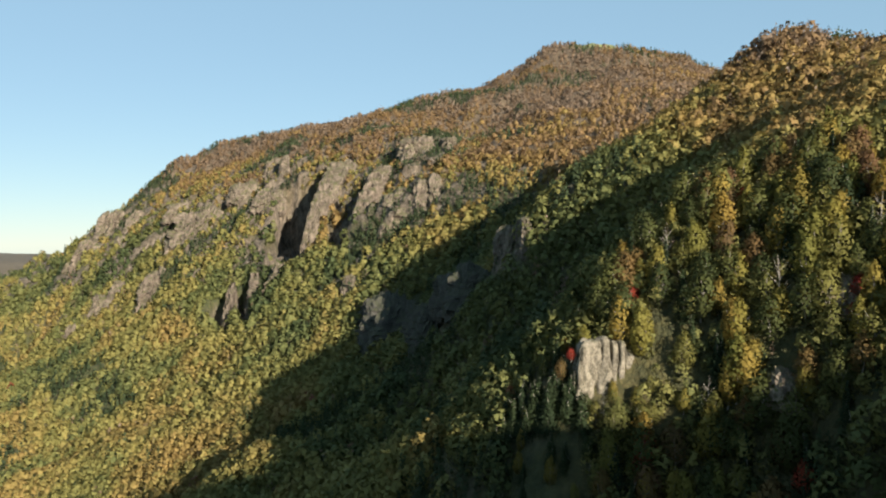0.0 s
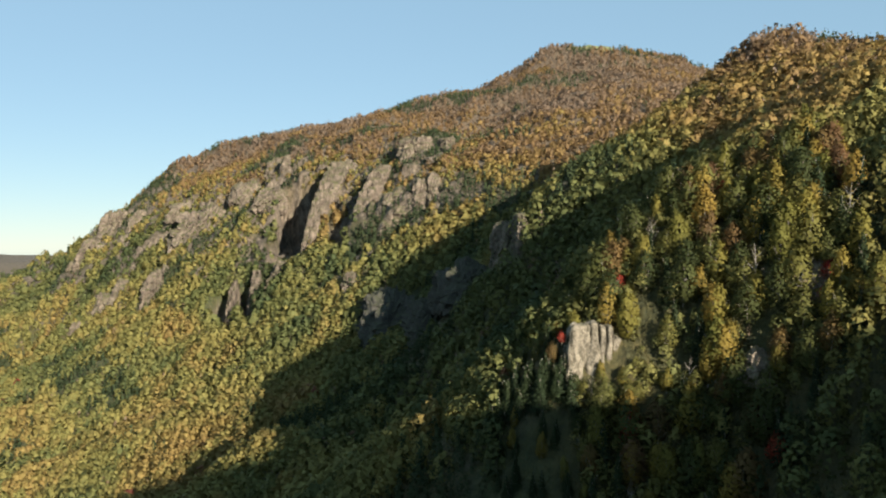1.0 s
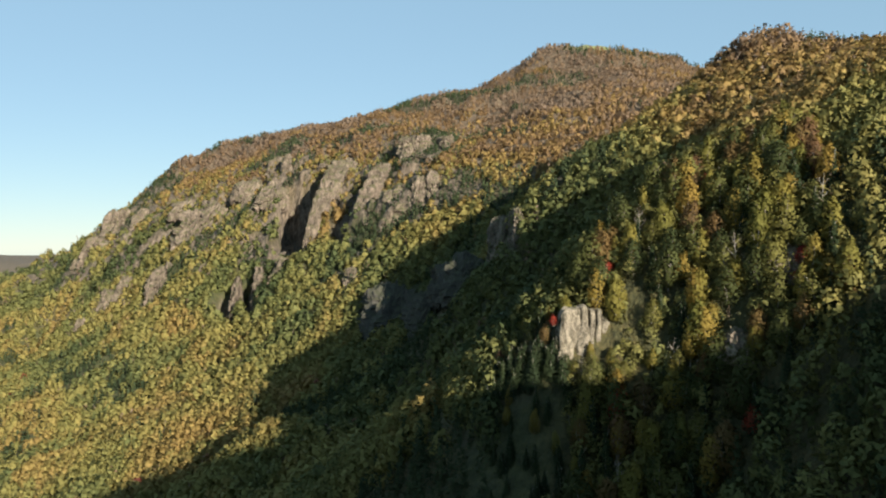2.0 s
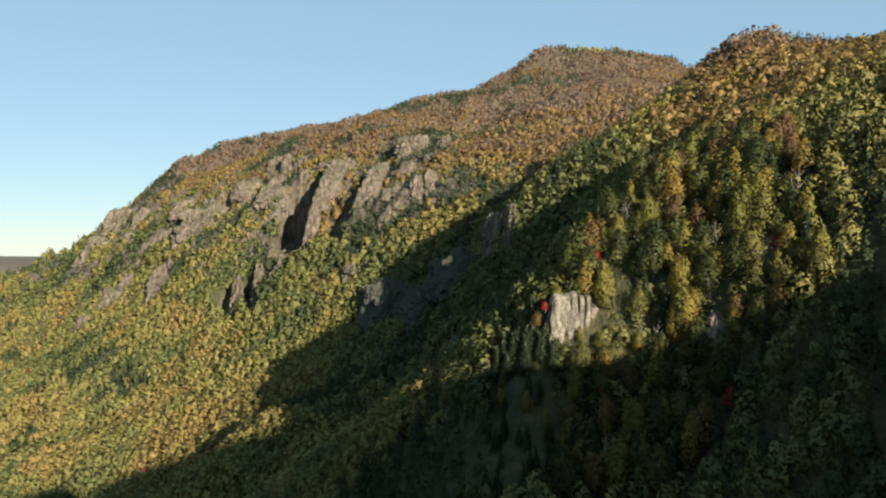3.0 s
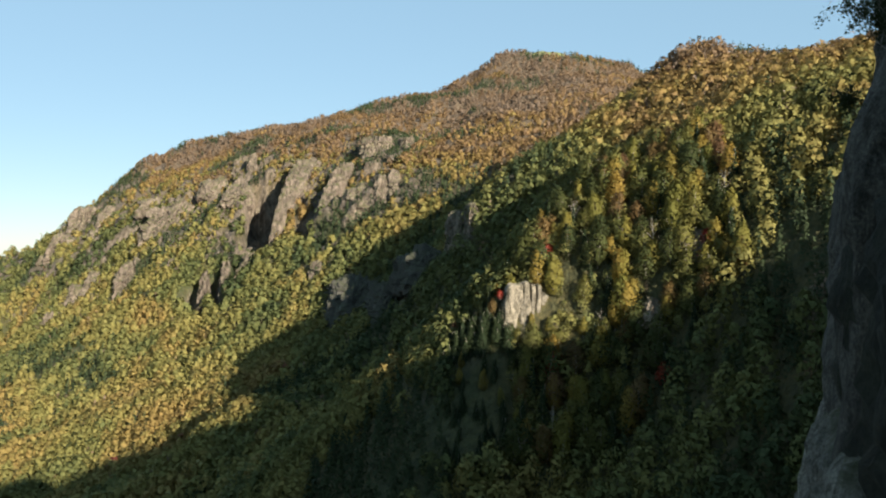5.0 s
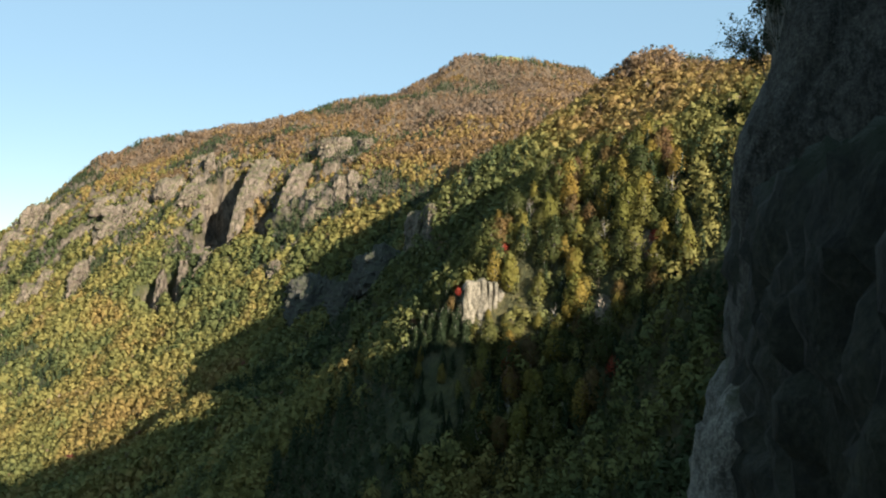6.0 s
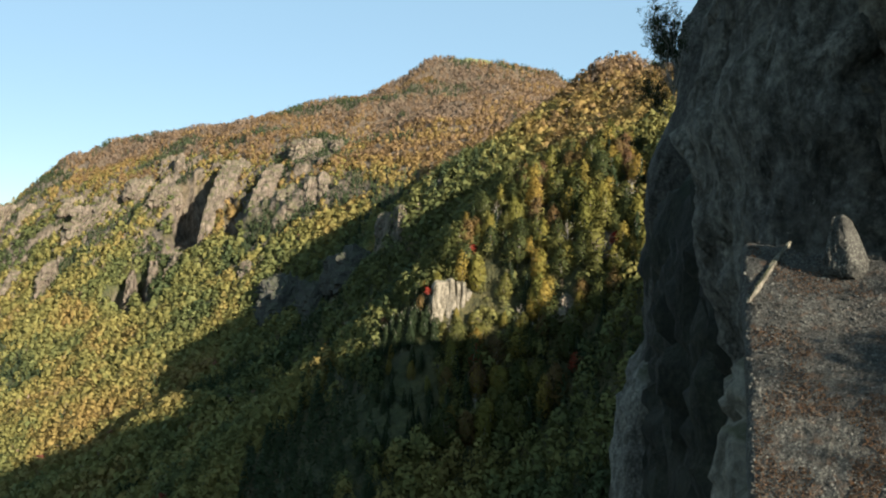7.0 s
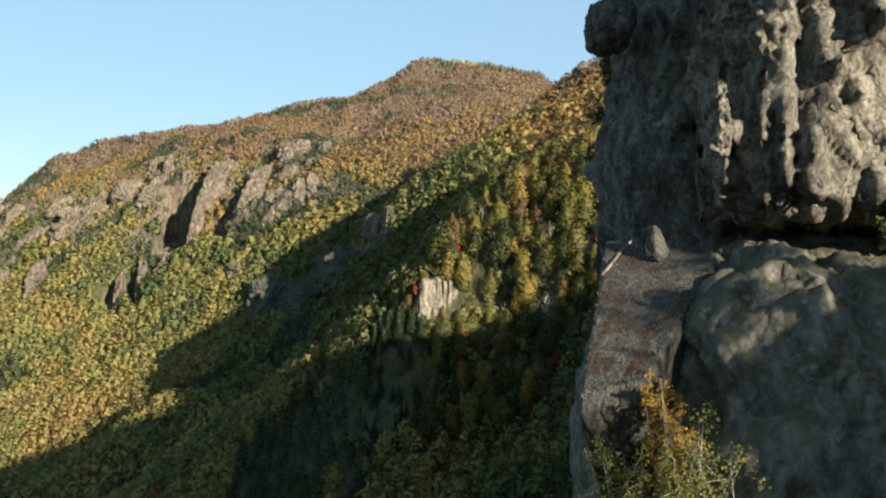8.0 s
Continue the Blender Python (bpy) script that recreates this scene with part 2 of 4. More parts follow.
def ground_material():
    m, nt, b = material("forest_floor")
    b.inputs["Roughness"].default_value = 0.95
    big = noise_tex(nt, 0.02, 5, 0.6, coords(nt))
    fine = noise_tex(nt, 0.3, 7, 0.7, coords(nt))
    c = ramp(nt, fine, [(0.3, (0.026, 0.028, 0.011)), (0.5, (0.050, 0.047, 0.017)), (0.7, (0.088, 0.070, 0.027))])
    c = mixed(nt, 0.8, c, ramp(nt, big, [(0.35, (0.7, 0.9, 0.6)), (0.65, (1.3, 1.1, 0.9))]), "MULTIPLY")
    litter = ramp(nt, fine, [(0.3, (0.060, 0.042, 0.024)), (0.5, (0.105, 0.074, 0.043)), (0.7, (0.150, 0.108, 0.070))])
    c = mixed(nt, attr(nt, "litter"), c, litter)
    stone = ramp(nt, noise_tex(nt, 0.45, 8, 0.7, coords(nt, (1, 1, 0.35))), [(0.3, (0.05, 0.039, 0.026)), (0.5, (0.115, 0.088, 0.061)), (0.72, (0.22, 0.178, 0.135))])
    cracks = ramp(nt, noise_tex(nt, 0.13, 6, 0.7, coords(nt, (1.4, 1.4, 0.5))), [(0.40, (0.42, 0.40, 0.36)), (0.52, (1.0, 1.0, 1.0)), (0.7, (1.3, 1.28, 1.25))])
    c = mixed(nt, attr(nt, "rock"), c, mixed(nt, 1.0, stone, cracks, "MULTIPLY"))
    grass = ramp(nt, noise_tex(nt, 0.2, 6, 0.7, coords(nt)), [(0.3, (0.11, 0.13, 0.045)), (0.7, (0.2, 0.21, 0.08))])
    c = mixed(nt, attr(nt, "grass"), c, grass)
    nt.links.new(c, b.inputs["Base Color"])
    bp = node(nt, "ShaderNodeBump", Strength=0.8, Distance=1.2)
    nt.links.new(fine, bp.inputs["Height"])
    crags = node(nt, "ShaderNodeBump", Strength=1.0, Distance=7.0)  # cracks and blocks of bare rock
    nt.links.new(noise_tex(nt, 0.09, 8, 0.62, coords(nt, (1.3, 1.3, 0.6))), crags.inputs["Height"])
    nt.links.new(bp.outputs[0], crags.inputs["Normal"])
    nt.links.new(crags.outputs[0], b.inputs["Normal"])
    return m


LEAVES = leaf_material("autumn_leaves")
BARK = bark_material()
FAR_ROCK = rock_material("weathered_tuff", (0.072, 0.058, 0.046), (0.162, 0.130, 0.103), (0.25, 0.205, 0.167), 4.0, (0.07, 0.07, 0.025), 0.3)
WHITE_ROCK = rock_material("pale_cliff", (0.09, 0.078, 0.06), (0.205, 0.182, 0.142), (0.28, 0.252, 0.20), 1.3, (0.07, 0.07, 0.03), 0.2)
NEAR_ROCK = rock_material("grey_cliff", (0.062, 0.057, 0.045), (0.205, 0.187, 0.148), (0.345, 0.318, 0.255), 0.30, (0.05, 0.05, 0.022), 0.25, 1.0, 0.5)
# cliff rock again, with its shade put into the colour
SHADE_ROCK = rock_material("shade_dark_rock", (0.024, 0.024, 0.022), (0.066, 0.064, 0.057), (0.135, 0.128, 0.11), 0.4, (0.035, 0.038, 0.016), 0.3, 0.7)
# the same rock darkened less; the walls' shade is in its colour
WALL_ROCK = rock_material("shade_grey_wall", (0.050, 0.050, 0.045), (0.155, 0.150, 0.134), (0.30, 0.29, 0.25), 0.42, (0.04, 0.043, 0.02), 0.3, 1.0, 0.3)
LEDGE_ROCK = rock_material("lichened_ledge", (0.022, 0.021, 0.018), (0.058, 0.056, 0.048), (0.20, 0.195, 0.17), 0.1, (0.070, 0.040, 0.022), 0.16, 0.8, 1.0)
BULGE_ROCK = rock_material("smooth_grey_rock", (0.07, 0.066, 0.056), (0.155, 0.146, 0.122), (0.25, 0.235, 0.195), 0.5, (0.06, 0.058, 0.03), 0.3, 0.6, 0.6)
# moss and plants, blackened further for the recess's deep shade
MOSSY_SHADE_ROCK = rock_material("mossy_shade_rock", (0.008, 0.010, 0.006), (0.016, 0.018, 0.011), (0.034, 0.034, 0.024), 0.8, (0.010, 0.014, 0.005), 0.5)
GROUND = ground_material()


# ---- ground: one sheet from the valley to the horizon ----
def rock_mask(x, y, z):
    """Where bare rock shows on the far face: a broken band below the crest."""
    n = fbm(x / 26, y / 30, z / 25, 4, 31)
    return np.clip((0.8 * n + 1.25 * rock_band(x, y, z) - 0.66) / 0.45, 0, 1)


def in_gully(x, y):
    return np.clip((carve(x, y, smooth_land(x, y)) - 6) / 10, 0, 1)


def grass_mask(x, y, z):
    return np.clip((z - 283) / 7, 0, 1) * np.clip((x + 15) / 25, 0, 1) * np.clip((150 - x) / 60, 0, 1)


gx = spaced(-4500, 4500, lambda v: 2.6 if -460 < v < -110 else 3.4 + max(0, abs(v + 40) - 130) * 0.0105 + max(0, abs(v) - 800) * 0.05)
gy = spaced(-2600, 4700, lambda v: 2.8 if 740 < v < 1000 else (2.8 + max(0, v - 380) * 0.0075 + max(0, v - 1450) * 0.05) if v > 150 else 3.0 + (150 - v) * 0.06)
mx, my = np.meshgrid(gx, gy)
mz = height(mx, my)
ids = np.arange(mx.size).reshape(mx.shape)
quads = np.stack([ids[:-1, :-1], ids[:-1, 1:], ids[1:, 1:], ids[1:, :-1]], -1).reshape(-1, 4)
ground = new("ground", mesh_from("ground", np.c_[mx.ravel(), my.ravel(), mz.ravel()], quads, [GROUND], True,
             {"litter": ("POINT", (np.clip((mz - 10) / 90, 0, 1) * np.clip((my - 420) / 80, 0, 1)).ravel()), "rock": ("POINT", np.maximum(np.maximum(rock_mask(mx, my, mz), in_gully(mx, my)), 0.85 * np.clip((my - 1900) / 600, 0, 1)).ravel()), "grass": ("POINT", grass_mask(mx, my, mz).ravel())}))
tagged(ground, "leaf-littered mountain ground with bare rock bands", "ground", kind="structure")


# ---- trees as arrays ----
def leaf_cards(r, centres, normals, size, jitter=0.45):
    """Small leaf clumps, a ragged triangle each, at the given places, facing outwards unevenly."""
    n = len(centres)
    nn = normals + r.normal(0, jitter, (n, 3))
    nn /= np.linalg.norm(nn, axis=1)[:, None] + 1e-9
    up = r.normal(0, 1, (n, 3))
    u = np.cross(nn, up)
    u /= np.linalg.norm(u, axis=1)[:, None] + 1e-9
    v = np.cross(nn, u)
    s = size * r.uniform(0.6, 1.4, (n, 1))
    w = s * r.uniform(0.5, 1.0, (n, 1))
    pts = np.stack([centres - u * s * 1.1 - v * w * 0.6, centres + u * s * r.uniform(0.7, 1.3, (n, 1)) - v * w * r.uniform(0, 0.9, (n, 1)),
                    centres + v * w * r.uniform(1.0, 1.6, (n, 1)) + nn * s * r.uniform(-.4, .4, (n, 1))], 1)
    return pts.reshape(-1, 3)


def soft_normals(d):
    """One direction a clump, given to its three corners, so that a crown shades as a rounded whole."""
    return np.repeat(d / (np.linalg.norm(d, axis=1)[:, None] + 1e-9), 3, axis=0)


def broadleaf(r, n, lobes, size, slim=1.0, inner=0.75, jitter=0.45):
    """A crown 1 high on a short bare foot: an uneven egg with lobes and dents, of leaf clumps on its skin."""
    d = r.normal(0, 1, (n, 3))
    d /= np.linalg.norm(d, axis=1)[:, None]
    bumps = r.normal(0, 1, (lobes, 3)) * (1, 1, 0.8)
    bumps /= np.linalg.norm(bumps, axis=1)[:, None]
    near = d @ bumps.T
    push = (np.clip(near - 0.5, 0, 1) ** 1.1).max(1) * 1.25 - 0.24
    push = np.where(r.uniform(0, 1, n) < 0.14, push + r.uniform(0.05, 0.3, n), push)
    lean = (bumps[near.argmax(1)] * np.clip(near.max(1) - 0.5, 0, 1)[:, None])
    rad = (1 + push) * r.uniform(inner, 1.04, n)
    up = d[:, 2]
    wide = 0.215 * slim * (1 - 0.28 * np.clip(up, -1, 1))
    p = np.stack([d[:, 0] * wide * rad, d[:, 1] * wide * rad, 0.56 + 0.40 * up * (0.35 + 0.65 * rad)], 1)
    p[:, :2] += r.normal(0, 0.02, 2)
    out = d * (1, 1, 0.55 + 0.2 * slim)
    round_ = out + 0.35 * (d - lean) + r.normal(0, 0.15, (n, 3))
    return leaf_cards(r, p, out, size, jitter), soft_normals(round_)


def conifer(r, n, size):
    h = 1 - np.sqrt(r.uniform(0, 1, n)) * 0.93
    tier = np.floor(h * 11) / 11
    rad = (1.02 - h) * 0.25 * (0.55 + 0.6 * (1 - (h - tier) * 11)) * np.sqrt(r.uniform(0.35, 1, n))
    a = r.uniform(0, 6.28, n)
    p = np.stack([rad * np.cos(a), rad * np.sin(a), h - rad * 0.35], 1)
    d = np.stack([np.cos(a), np.sin(a), np.full(n, 0.35)], 1)
    return leaf_cards(r, p, d, size), soft_normals(d + r.normal(0, 0.25, (n, 3)))


def spindle(r, n, size):
    """A nearly bare birch: thin upright stems and a few leaves."""
    p = r.normal(0, 1, (n, 3)) * (0.09, 0.09, 0.2) + (0, 0, 0.68)
    d = r.normal(0, 1, (n, 3)) * (1, 1, 0.3)
    cards = leaf_cards(r, p, d, size).reshape(-1, 3, 3)
    stems = []
    for i in range(3):
        b, t = np.array([*r.normal(0, 0.02, 2), 0]), np.array([*r.normal(0, 0.09, 2), r.uniform(0.7, 1)])
        s = np.array([0.016, 0.008 * r.normal(), 0])
        stems.append([b - s, b + s, t])
    round_ = np.concatenate([np.tile((0.2, -0.9, 0.2), (3, 1)), d + p * (4, 4, 0)])
    return np.concatenate([np.array(stems), cards]).reshape(-1, 3), soft_normals(round_)


def scatter(area, spacing, keep, seed, deep=1.0):
    """Jittered places on the ground inside (x0, x1, y0, y1)."""
    r = np.random.default_rng(seed)
    x0, x1, y0, y1 = area
    xs, ys = np.meshgrid(np.arange(x0, x1, spacing), np.arange(y0, y1, spacing * deep))
    xs, ys = xs.ravel() + r.uniform(-.5, .5, xs.size) * spacing, ys.ravel() + r.uniform(-.5, .5, xs.size) * spacing
    k = keep(xs, ys)
    return xs[k], ys[k]


def tint_for(r, x, y, z):
    """The colour of a tree by its height on the mountain and by drifts; and whether it is a conifer or nearly bare."""
    n = len(x)
    drift = fbm(x / 60, y / 60, 0, 3, 41)
    high = np.clip((z + 15) / 150, 0, 1)
    spur = np.clip((x + 0.12 * y) / 60, 0, 1) * (y < 660) * np.clip((70 - z) / 40, 0, 1)
    t = np.where(y > 395, 0.375 + 0.06 * np.clip((-50 - z) / 40, 0, 1), 0.345) + 0.12 * drift + r.normal(0, 0.022, n) + 0.46 * high * r.uniform(0.8, 1.0, n) * (1 - 0.1 * spur) - 0.06 * spur
    gold = np.clip(fbm(x / 45, y / 45, 0, 3, 48) + r.normal(0, 0.12, n) - 0.2, 0, 0.5) + 0.5 * np.exp(-((x + 286) / 42) ** 2 - ((y - 665) / 55) ** 2)
    t = t + 0.26 * np.clip(gold, 0, 0.5) * np.clip((0.6 - t) / 0.2, 0, 1)
    green = np.clip(fbm(x / 38, y / 38, 0, 2, 58) + r.normal(0, 0.12, n) - 0.15, 0, 0.4)
    t = t - 0.35 * green * (1 - 0.6 * high)
    t = np.clip(t, 0.14, 0.84)
    # more dark firs low on the near spur stand in for its deep shade
    fir = (fbm(x / 60, y / 60, 0, 3, 77) - 0.14 * (z < 10) * (y > 395) + r.normal(0, 0.16, n) + 0.6 * np.exp(-((z - 120) / 50) ** 2) * (x < -120) + 0.15 * spur + 0.15 * ((y < 395) & (z < -50 + 0.8 * np.clip(x - 15, 0, 60)))) > 0.52
    bare = (~fir) & (r.uniform(0, 1, n) < np.clip((z - 60) / 200, 0.02, 0.6))
    t = np.where(bare, r.uniform(0.74, 0.88, n), t)
    red = (~fir) & (~bare) & (r.uniform(0, 1, n) < 0.002) & (z < -20)
    t = np.where(red, r.uniform(0.93, 1.0, n), t)
    t = np.where(fir, r.uniform(0.0, 0.14, n), t)
    return t, fir, bare


def forest(name, label, x, y, seed, leaves, size, tall=(7, 12), sink=0.6, jitter=0.45, lobes=5, spread=1.0, shift=0.0):
    """A wood of many trees as one mesh."""
    r = np.random.default_rng(seed)
    z = height(x, y) - sink
    tint, fir, bare = tint_for(r, x, y, z)
    tint = np.where(fir | bare, tint, (tint + shift).clip(0.14, 1))
    kinds = [[broadleaf(r, leaves, lobes, size, r.uniform(0.85, 1.25), 0.78, jitter) for _ in range(9)], [conifer(r, leaves, size * 0.62) for _ in range(4)],
             [spindle(r, max(8, leaves // 3), size * 0.6) for _ in range(4)]]
    which = np.where(fir, 1, np.where(bare, 2, 0))
    verts, tints, normals = [], [], []
    for k, forms in enumerate(kinds):
        form = r.integers(0, len(forms), len(x))
        for f, (shape, out) in enumerate(forms):
            sel = np.nonzero((which == k) & (form == f))[0]
            if not len(sel):
                continue
            a = r.uniform(0, 6.28, len(sel))
            h = r.uniform(*tall, len(sel)) * (1.15 if k == 1 else 1.0)
            wide = h * r.uniform(0.8, 1.1, len(sel)) * (1.0 if k == 2 else spread)
            c, s = np.cos(a)[:, None], np.sin(a)[:, None]
            px = (shape[:, 0] * c - shape[:, 1] * s) * wide[:, None] + x[sel][:, None]
            py = (shape[:, 0] * s + shape[:, 1] * c) * wide[:, None] + y[sel][:, None]
            pz = shape[:, 2] * h[:, None] + z[sel][:, None]
            verts.append(np.stack([px, py, pz], -1).reshape(-1, 3))
            nz = np.broadcast_to(out[:, 2], px.shape)
            normals.append(np.stack([out[:, 0] * c - out[:, 1] * s, out[:, 0] * s + out[:, 1] * c, nz], -1).reshape(-1, 3))
            nq = len(shape) // 3
            tints.append((tint[sel][:, None] + r.normal(0, 0.01, (len(sel), nq))).clip(0, 1).ravel())
    v = np.concatenate(verts)
    ob = new(name, mesh_from(name, v, np.arange(len(v)).reshape(-1, 3), [LEAVES], True, {"tint": ("FACE", np.concatenate(tints))},
             np.concatenate(normals)))
    return tagged(ob, label, "forest", kind="stuff")



# ---- rock masses ----
def merged(pieces):
    vs, fs, n = [], [], 0
    for v, f in pieces:
        vs.append(v), fs.append(f + n)
        n += len(v)
    return np.concatenate(vs), np.concatenate(fs)


def cube_grid(n):
    """A cube of side 2 with n x n quads a side, welded, as arrays."""
    t = np.linspace(-1, 1, n + 1)
    a, b = (v.ravel() for v in np.meshgrid(t, t))
    o = np.ones_like(a)
    sides = [np.stack(c, -1) for c in ((o, a, b), (-o, b, a), (b, o, a), (a, -o, b), (a, b, o), (b, a, -o))]
    i = np.arange((n + 1) ** 2).reshape(n + 1, n + 1)
    q = np.stack([i[:-1, :-1], i[:-1, 1:], i[1:, 1:], i[1:, :-1]], -1).reshape(-1, 4)
    v = np.concatenate(sides)
    f = np.concatenate([q + k * len(o) for k in range(6)])
    key, inv = np.unique(np.round(v * 4096).astype(np.int64), axis=0, return_inverse=True)
    return key / 4096.0, inv.ravel()[f]


def rock_shape(n, half, power, amp, scale, seed, upright=0.35, ledges=0.0, taper=0.0, at=(0, 0, 0), soft=0.0, grain=1.0):
    """A blocky rock about its middle: a superellipsoid broken up by upright ribs, ledges and grain."""
    v, f = cube_grid(n)
    v = np.tan(v * 0.72) / math.tan(0.72)
    r = (np.abs(v) ** power).sum(1) ** (1 / power)
    v = v / r[:, None]
    nrm = np.sign(v) * np.abs(v) ** (power - 1) / np.array(half)
    nrm /= np.linalg.norm(nrm, axis=1)[:, None] + 1e-9
    p = v * half
    p[:, :2] *= (1 - taper * (v[:, 2:] + 1) / 2)
    x, y, z = (p + np.array(at)).T
    wx, wy = 0.25 * vnoise(x / scale, y / scale, z / scale, seed + 3), 0.25 * vnoise(x / scale, y / scale, z / scale, seed + 4)
    x1, y1, z1 = x / scale + wx, y / scale + wy, z * upright / scale + wx
    d = 0.95 * facet(x1, y1, z1, seed) + 0.5 * facet(2.3 * x1 + 7, 2.3 * y1, 2.6 * z1, seed + 40) + 0.3 * grain * facet(5.3 * x1, 5.3 * y1, 6.5 * z1, seed + 60)
    d = d * (1 - soft) + soft * 1.2 * (0.6 - np.abs(vnoise(x1 * 0.8, y1 * 0.8, z1 * 0.8, seed + 70)) * 2)
    d = d + 0.35 * fbm(x1 * 0.5, y1 * 0.5, z1 * 0.5, 2, seed + 9) + 0.22 * grain * fbm(x1 * 7, y1 * 7, z1 * 9, 4, seed + 20)
    cleft = np.clip(1 - np.abs(vnoise(x1 * 0.9, y1 * 0.9, z1 * 0.35, seed + 15)) * 9, 0, 1)
    d = d - 0.7 * grain * cleft
    if ledges:
        step = z / (scale * 0.9) + 0.6 * fbm(x / scale, y / scale, 0, 2, seed + 30)
        d = d + ledges * (np.abs(step - np.round(step)) * 2 - 0.5)
    return p + nrm * (amp * d)[:, None], f


def turned(p, deg, at):
    c, s = math.cos(radians(deg)), math.sin(radians(deg))
    return np.stack([p[:, 0] * c - p[:, 1] * s + at[0], p[:, 0] * s + p[:, 1] * c + at[1], p[:, 2] + at[2]], 1)


# outcrops on the mountain: x, y, width, height
BUTTRESSES = [(-322, 934, 36, 24),
              (-324, 990, 12, 42), (-371, 992, 45, 26), (-162, 927, 40, 30), (-129, 912, 15, 22), (-186, 955, 13, 30), (-125, 798, 13, 40),
              (-138, 797, 12, 34), (-178, 715, 10, 28)]
CRAGS = [(-422, 967, 51, 40), (-401, 970, 29, 36), (-531, 1053, 22, 38), (-580, 1080, 45, 40), (-587, 1036, 24, 36), (-422, 884, 28, 42),
         (-483, 921, 19, 32), (-267, 812, 19, 28), (-510, 884, 9, 24),
         (-498, 916, 22, 22), (-365, 863, 12, 20), (-455, 1000, 26, 24), (-350, 1030, 20, 22)]
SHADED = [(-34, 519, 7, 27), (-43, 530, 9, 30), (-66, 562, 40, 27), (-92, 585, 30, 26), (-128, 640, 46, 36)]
FOOTPRINTS = []


def outcrop(x, y, w, h, k, mat, label, name="rock_outcrop", n=24, amp=0.22, lift=0.0, yaw=None, lean=0.45, power=5.0, deep=1.3):
    """A crag that leans back into the slope, one flank to the sun and one away from it."""
    z = float(height(x, y))
    d = w * deep + 0.35 * h
    v, f = rock_shape(n, (w / 2, d / 2, h / 2), power, amp * min(w, h) * 0.8, min(w, 24) * 0.5, 100 + 7 * k, 0.4, 0.2, 0.25, (13 * k, 0, 0))
    v = turned(v, (24 + (k * 37) % 22 - 11) if yaw is None else yaw, (x, y + d * 0.22, z + lift * h))
    v[:, 1] += lean * (v[:, 2] - z)
    ob = new(name, mesh_from(name, v, f, [mat], False))
    FOOTPRINTS.append((x, y + d * 0.1, w, d * 0.8, h))
    return tagged(ob, label, "rock", group="crags on the mountain")


for k, (x, y, w, h) in enumerate(BUTTRESSES):
    outcrop(x, y, w, h, k, FAR_ROCK, "pinkish-grey rock buttress rising from the wooded mountain face", lift=0.04)
for k, (x, y, w, h) in enumerate(CRAGS):
    outcrop(x, y, w, h, 20 + k, FAR_ROCK, "small weathered tuff crag between autumn trees", lean=0.05 if w < 15 and h > 30 else 0.5, deep=2.5 if w < 15 and h > 30 else 1.3)


# ribs that run down the face, sheer on both sides: crest points (x, y, z), width, height over the crest line's foot
RIBS = [([(-240, 962, 102), (-243, 930, 90), (-243, 868, 54), (-245, 838, 24), (-244, 818, 4)], 30, 8, 50),
        ([(-187, 902, 90), (-191, 870, 72), (-194, 840, 54), (-192, 806, 30)], 17, 13, 46),
        ([(-350, 1050, 112), (-338, 1000, 88), (-326, 945, 60)], 16, 9, 34),
        ([(-313, 832, -20), (-308, 808, -32), (-302, 784, -52)], 7, 7, 34),
        ([(-294, 835, -10), (-287, 812, -24), (-283, 790, -44)], 9, 8, 34)]


def rib(points, upper, lower, deep, k):
    """A rock rib down the slope: its crest follows the points, its width goes from upper to lower, its walls drop to its foot."""
    pts = np.array(points, float)
    run = np.hypot(*np.diff(pts[:, :2], axis=0).T).sum()
    v, f = rock_shape(34, (10, run / 2, deep / 2), 9.0, 1.9, 8.0, 900 + 9 * k, 0.5, 0.25, 0.0, (31 * k, 0, 0))
    at = np.r_[0, np.cumsum(np.hypot(*np.diff(pts[:, :2], axis=0).T))]
    along = np.clip(run / 2 - v[:, 1], -3, run + 3)
    wide = np.interp(along, [0, run], [upper / 20, lower / 20])
    line = np.stack([np.interp(along, at, pts[:, i]) for i in range(3)], -1)
    step = 4 * np.round(line[:, 2] / 9 + 0.4 * vnoise(along / 11, v[:, 0] / 6, 0, 95 + k)) - 4 * line[:, 2] / 9
    line[:, 2] += step * (v[:, 2] > -deep / 4)
    w = np.c_[line[:, 0] + v[:, 0] * wide, line[:, 1] + (run / 2 - v[:, 1] - along), line[:, 2] - deep / 2 + v[:, 2]]
    ob = new("rock_rib", mesh_from("rock_rib", w, f[:, ::-1], [FAR_ROCK], False))
    for a in np.linspace(0.1, 0.95, 6):
        x, y = (float(np.interp(a * run, at, pts[:, i])) for i in (0, 1))
        FOOTPRINTS.append((x, y + 4, upper + (lower - upper) * a + 4, run / 4, 20))
    return tagged(ob, "pale grey rock rib with sheer sides running down the mountain face", "rock", group="crags on the mountain")


for k, (points, upper, lower, deep) in enumerate(RIBS):
    rib(points, upper, lower, deep, k)
# the last three get rock darkened in colour for the gorge's shade
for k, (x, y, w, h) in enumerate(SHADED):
    outcrop(x, y, w, h, 50 + k, FAR_ROCK if k < 2 else SHADE_ROCK, "shaded grey cliff at the end of the upper spur", lift=0.05)


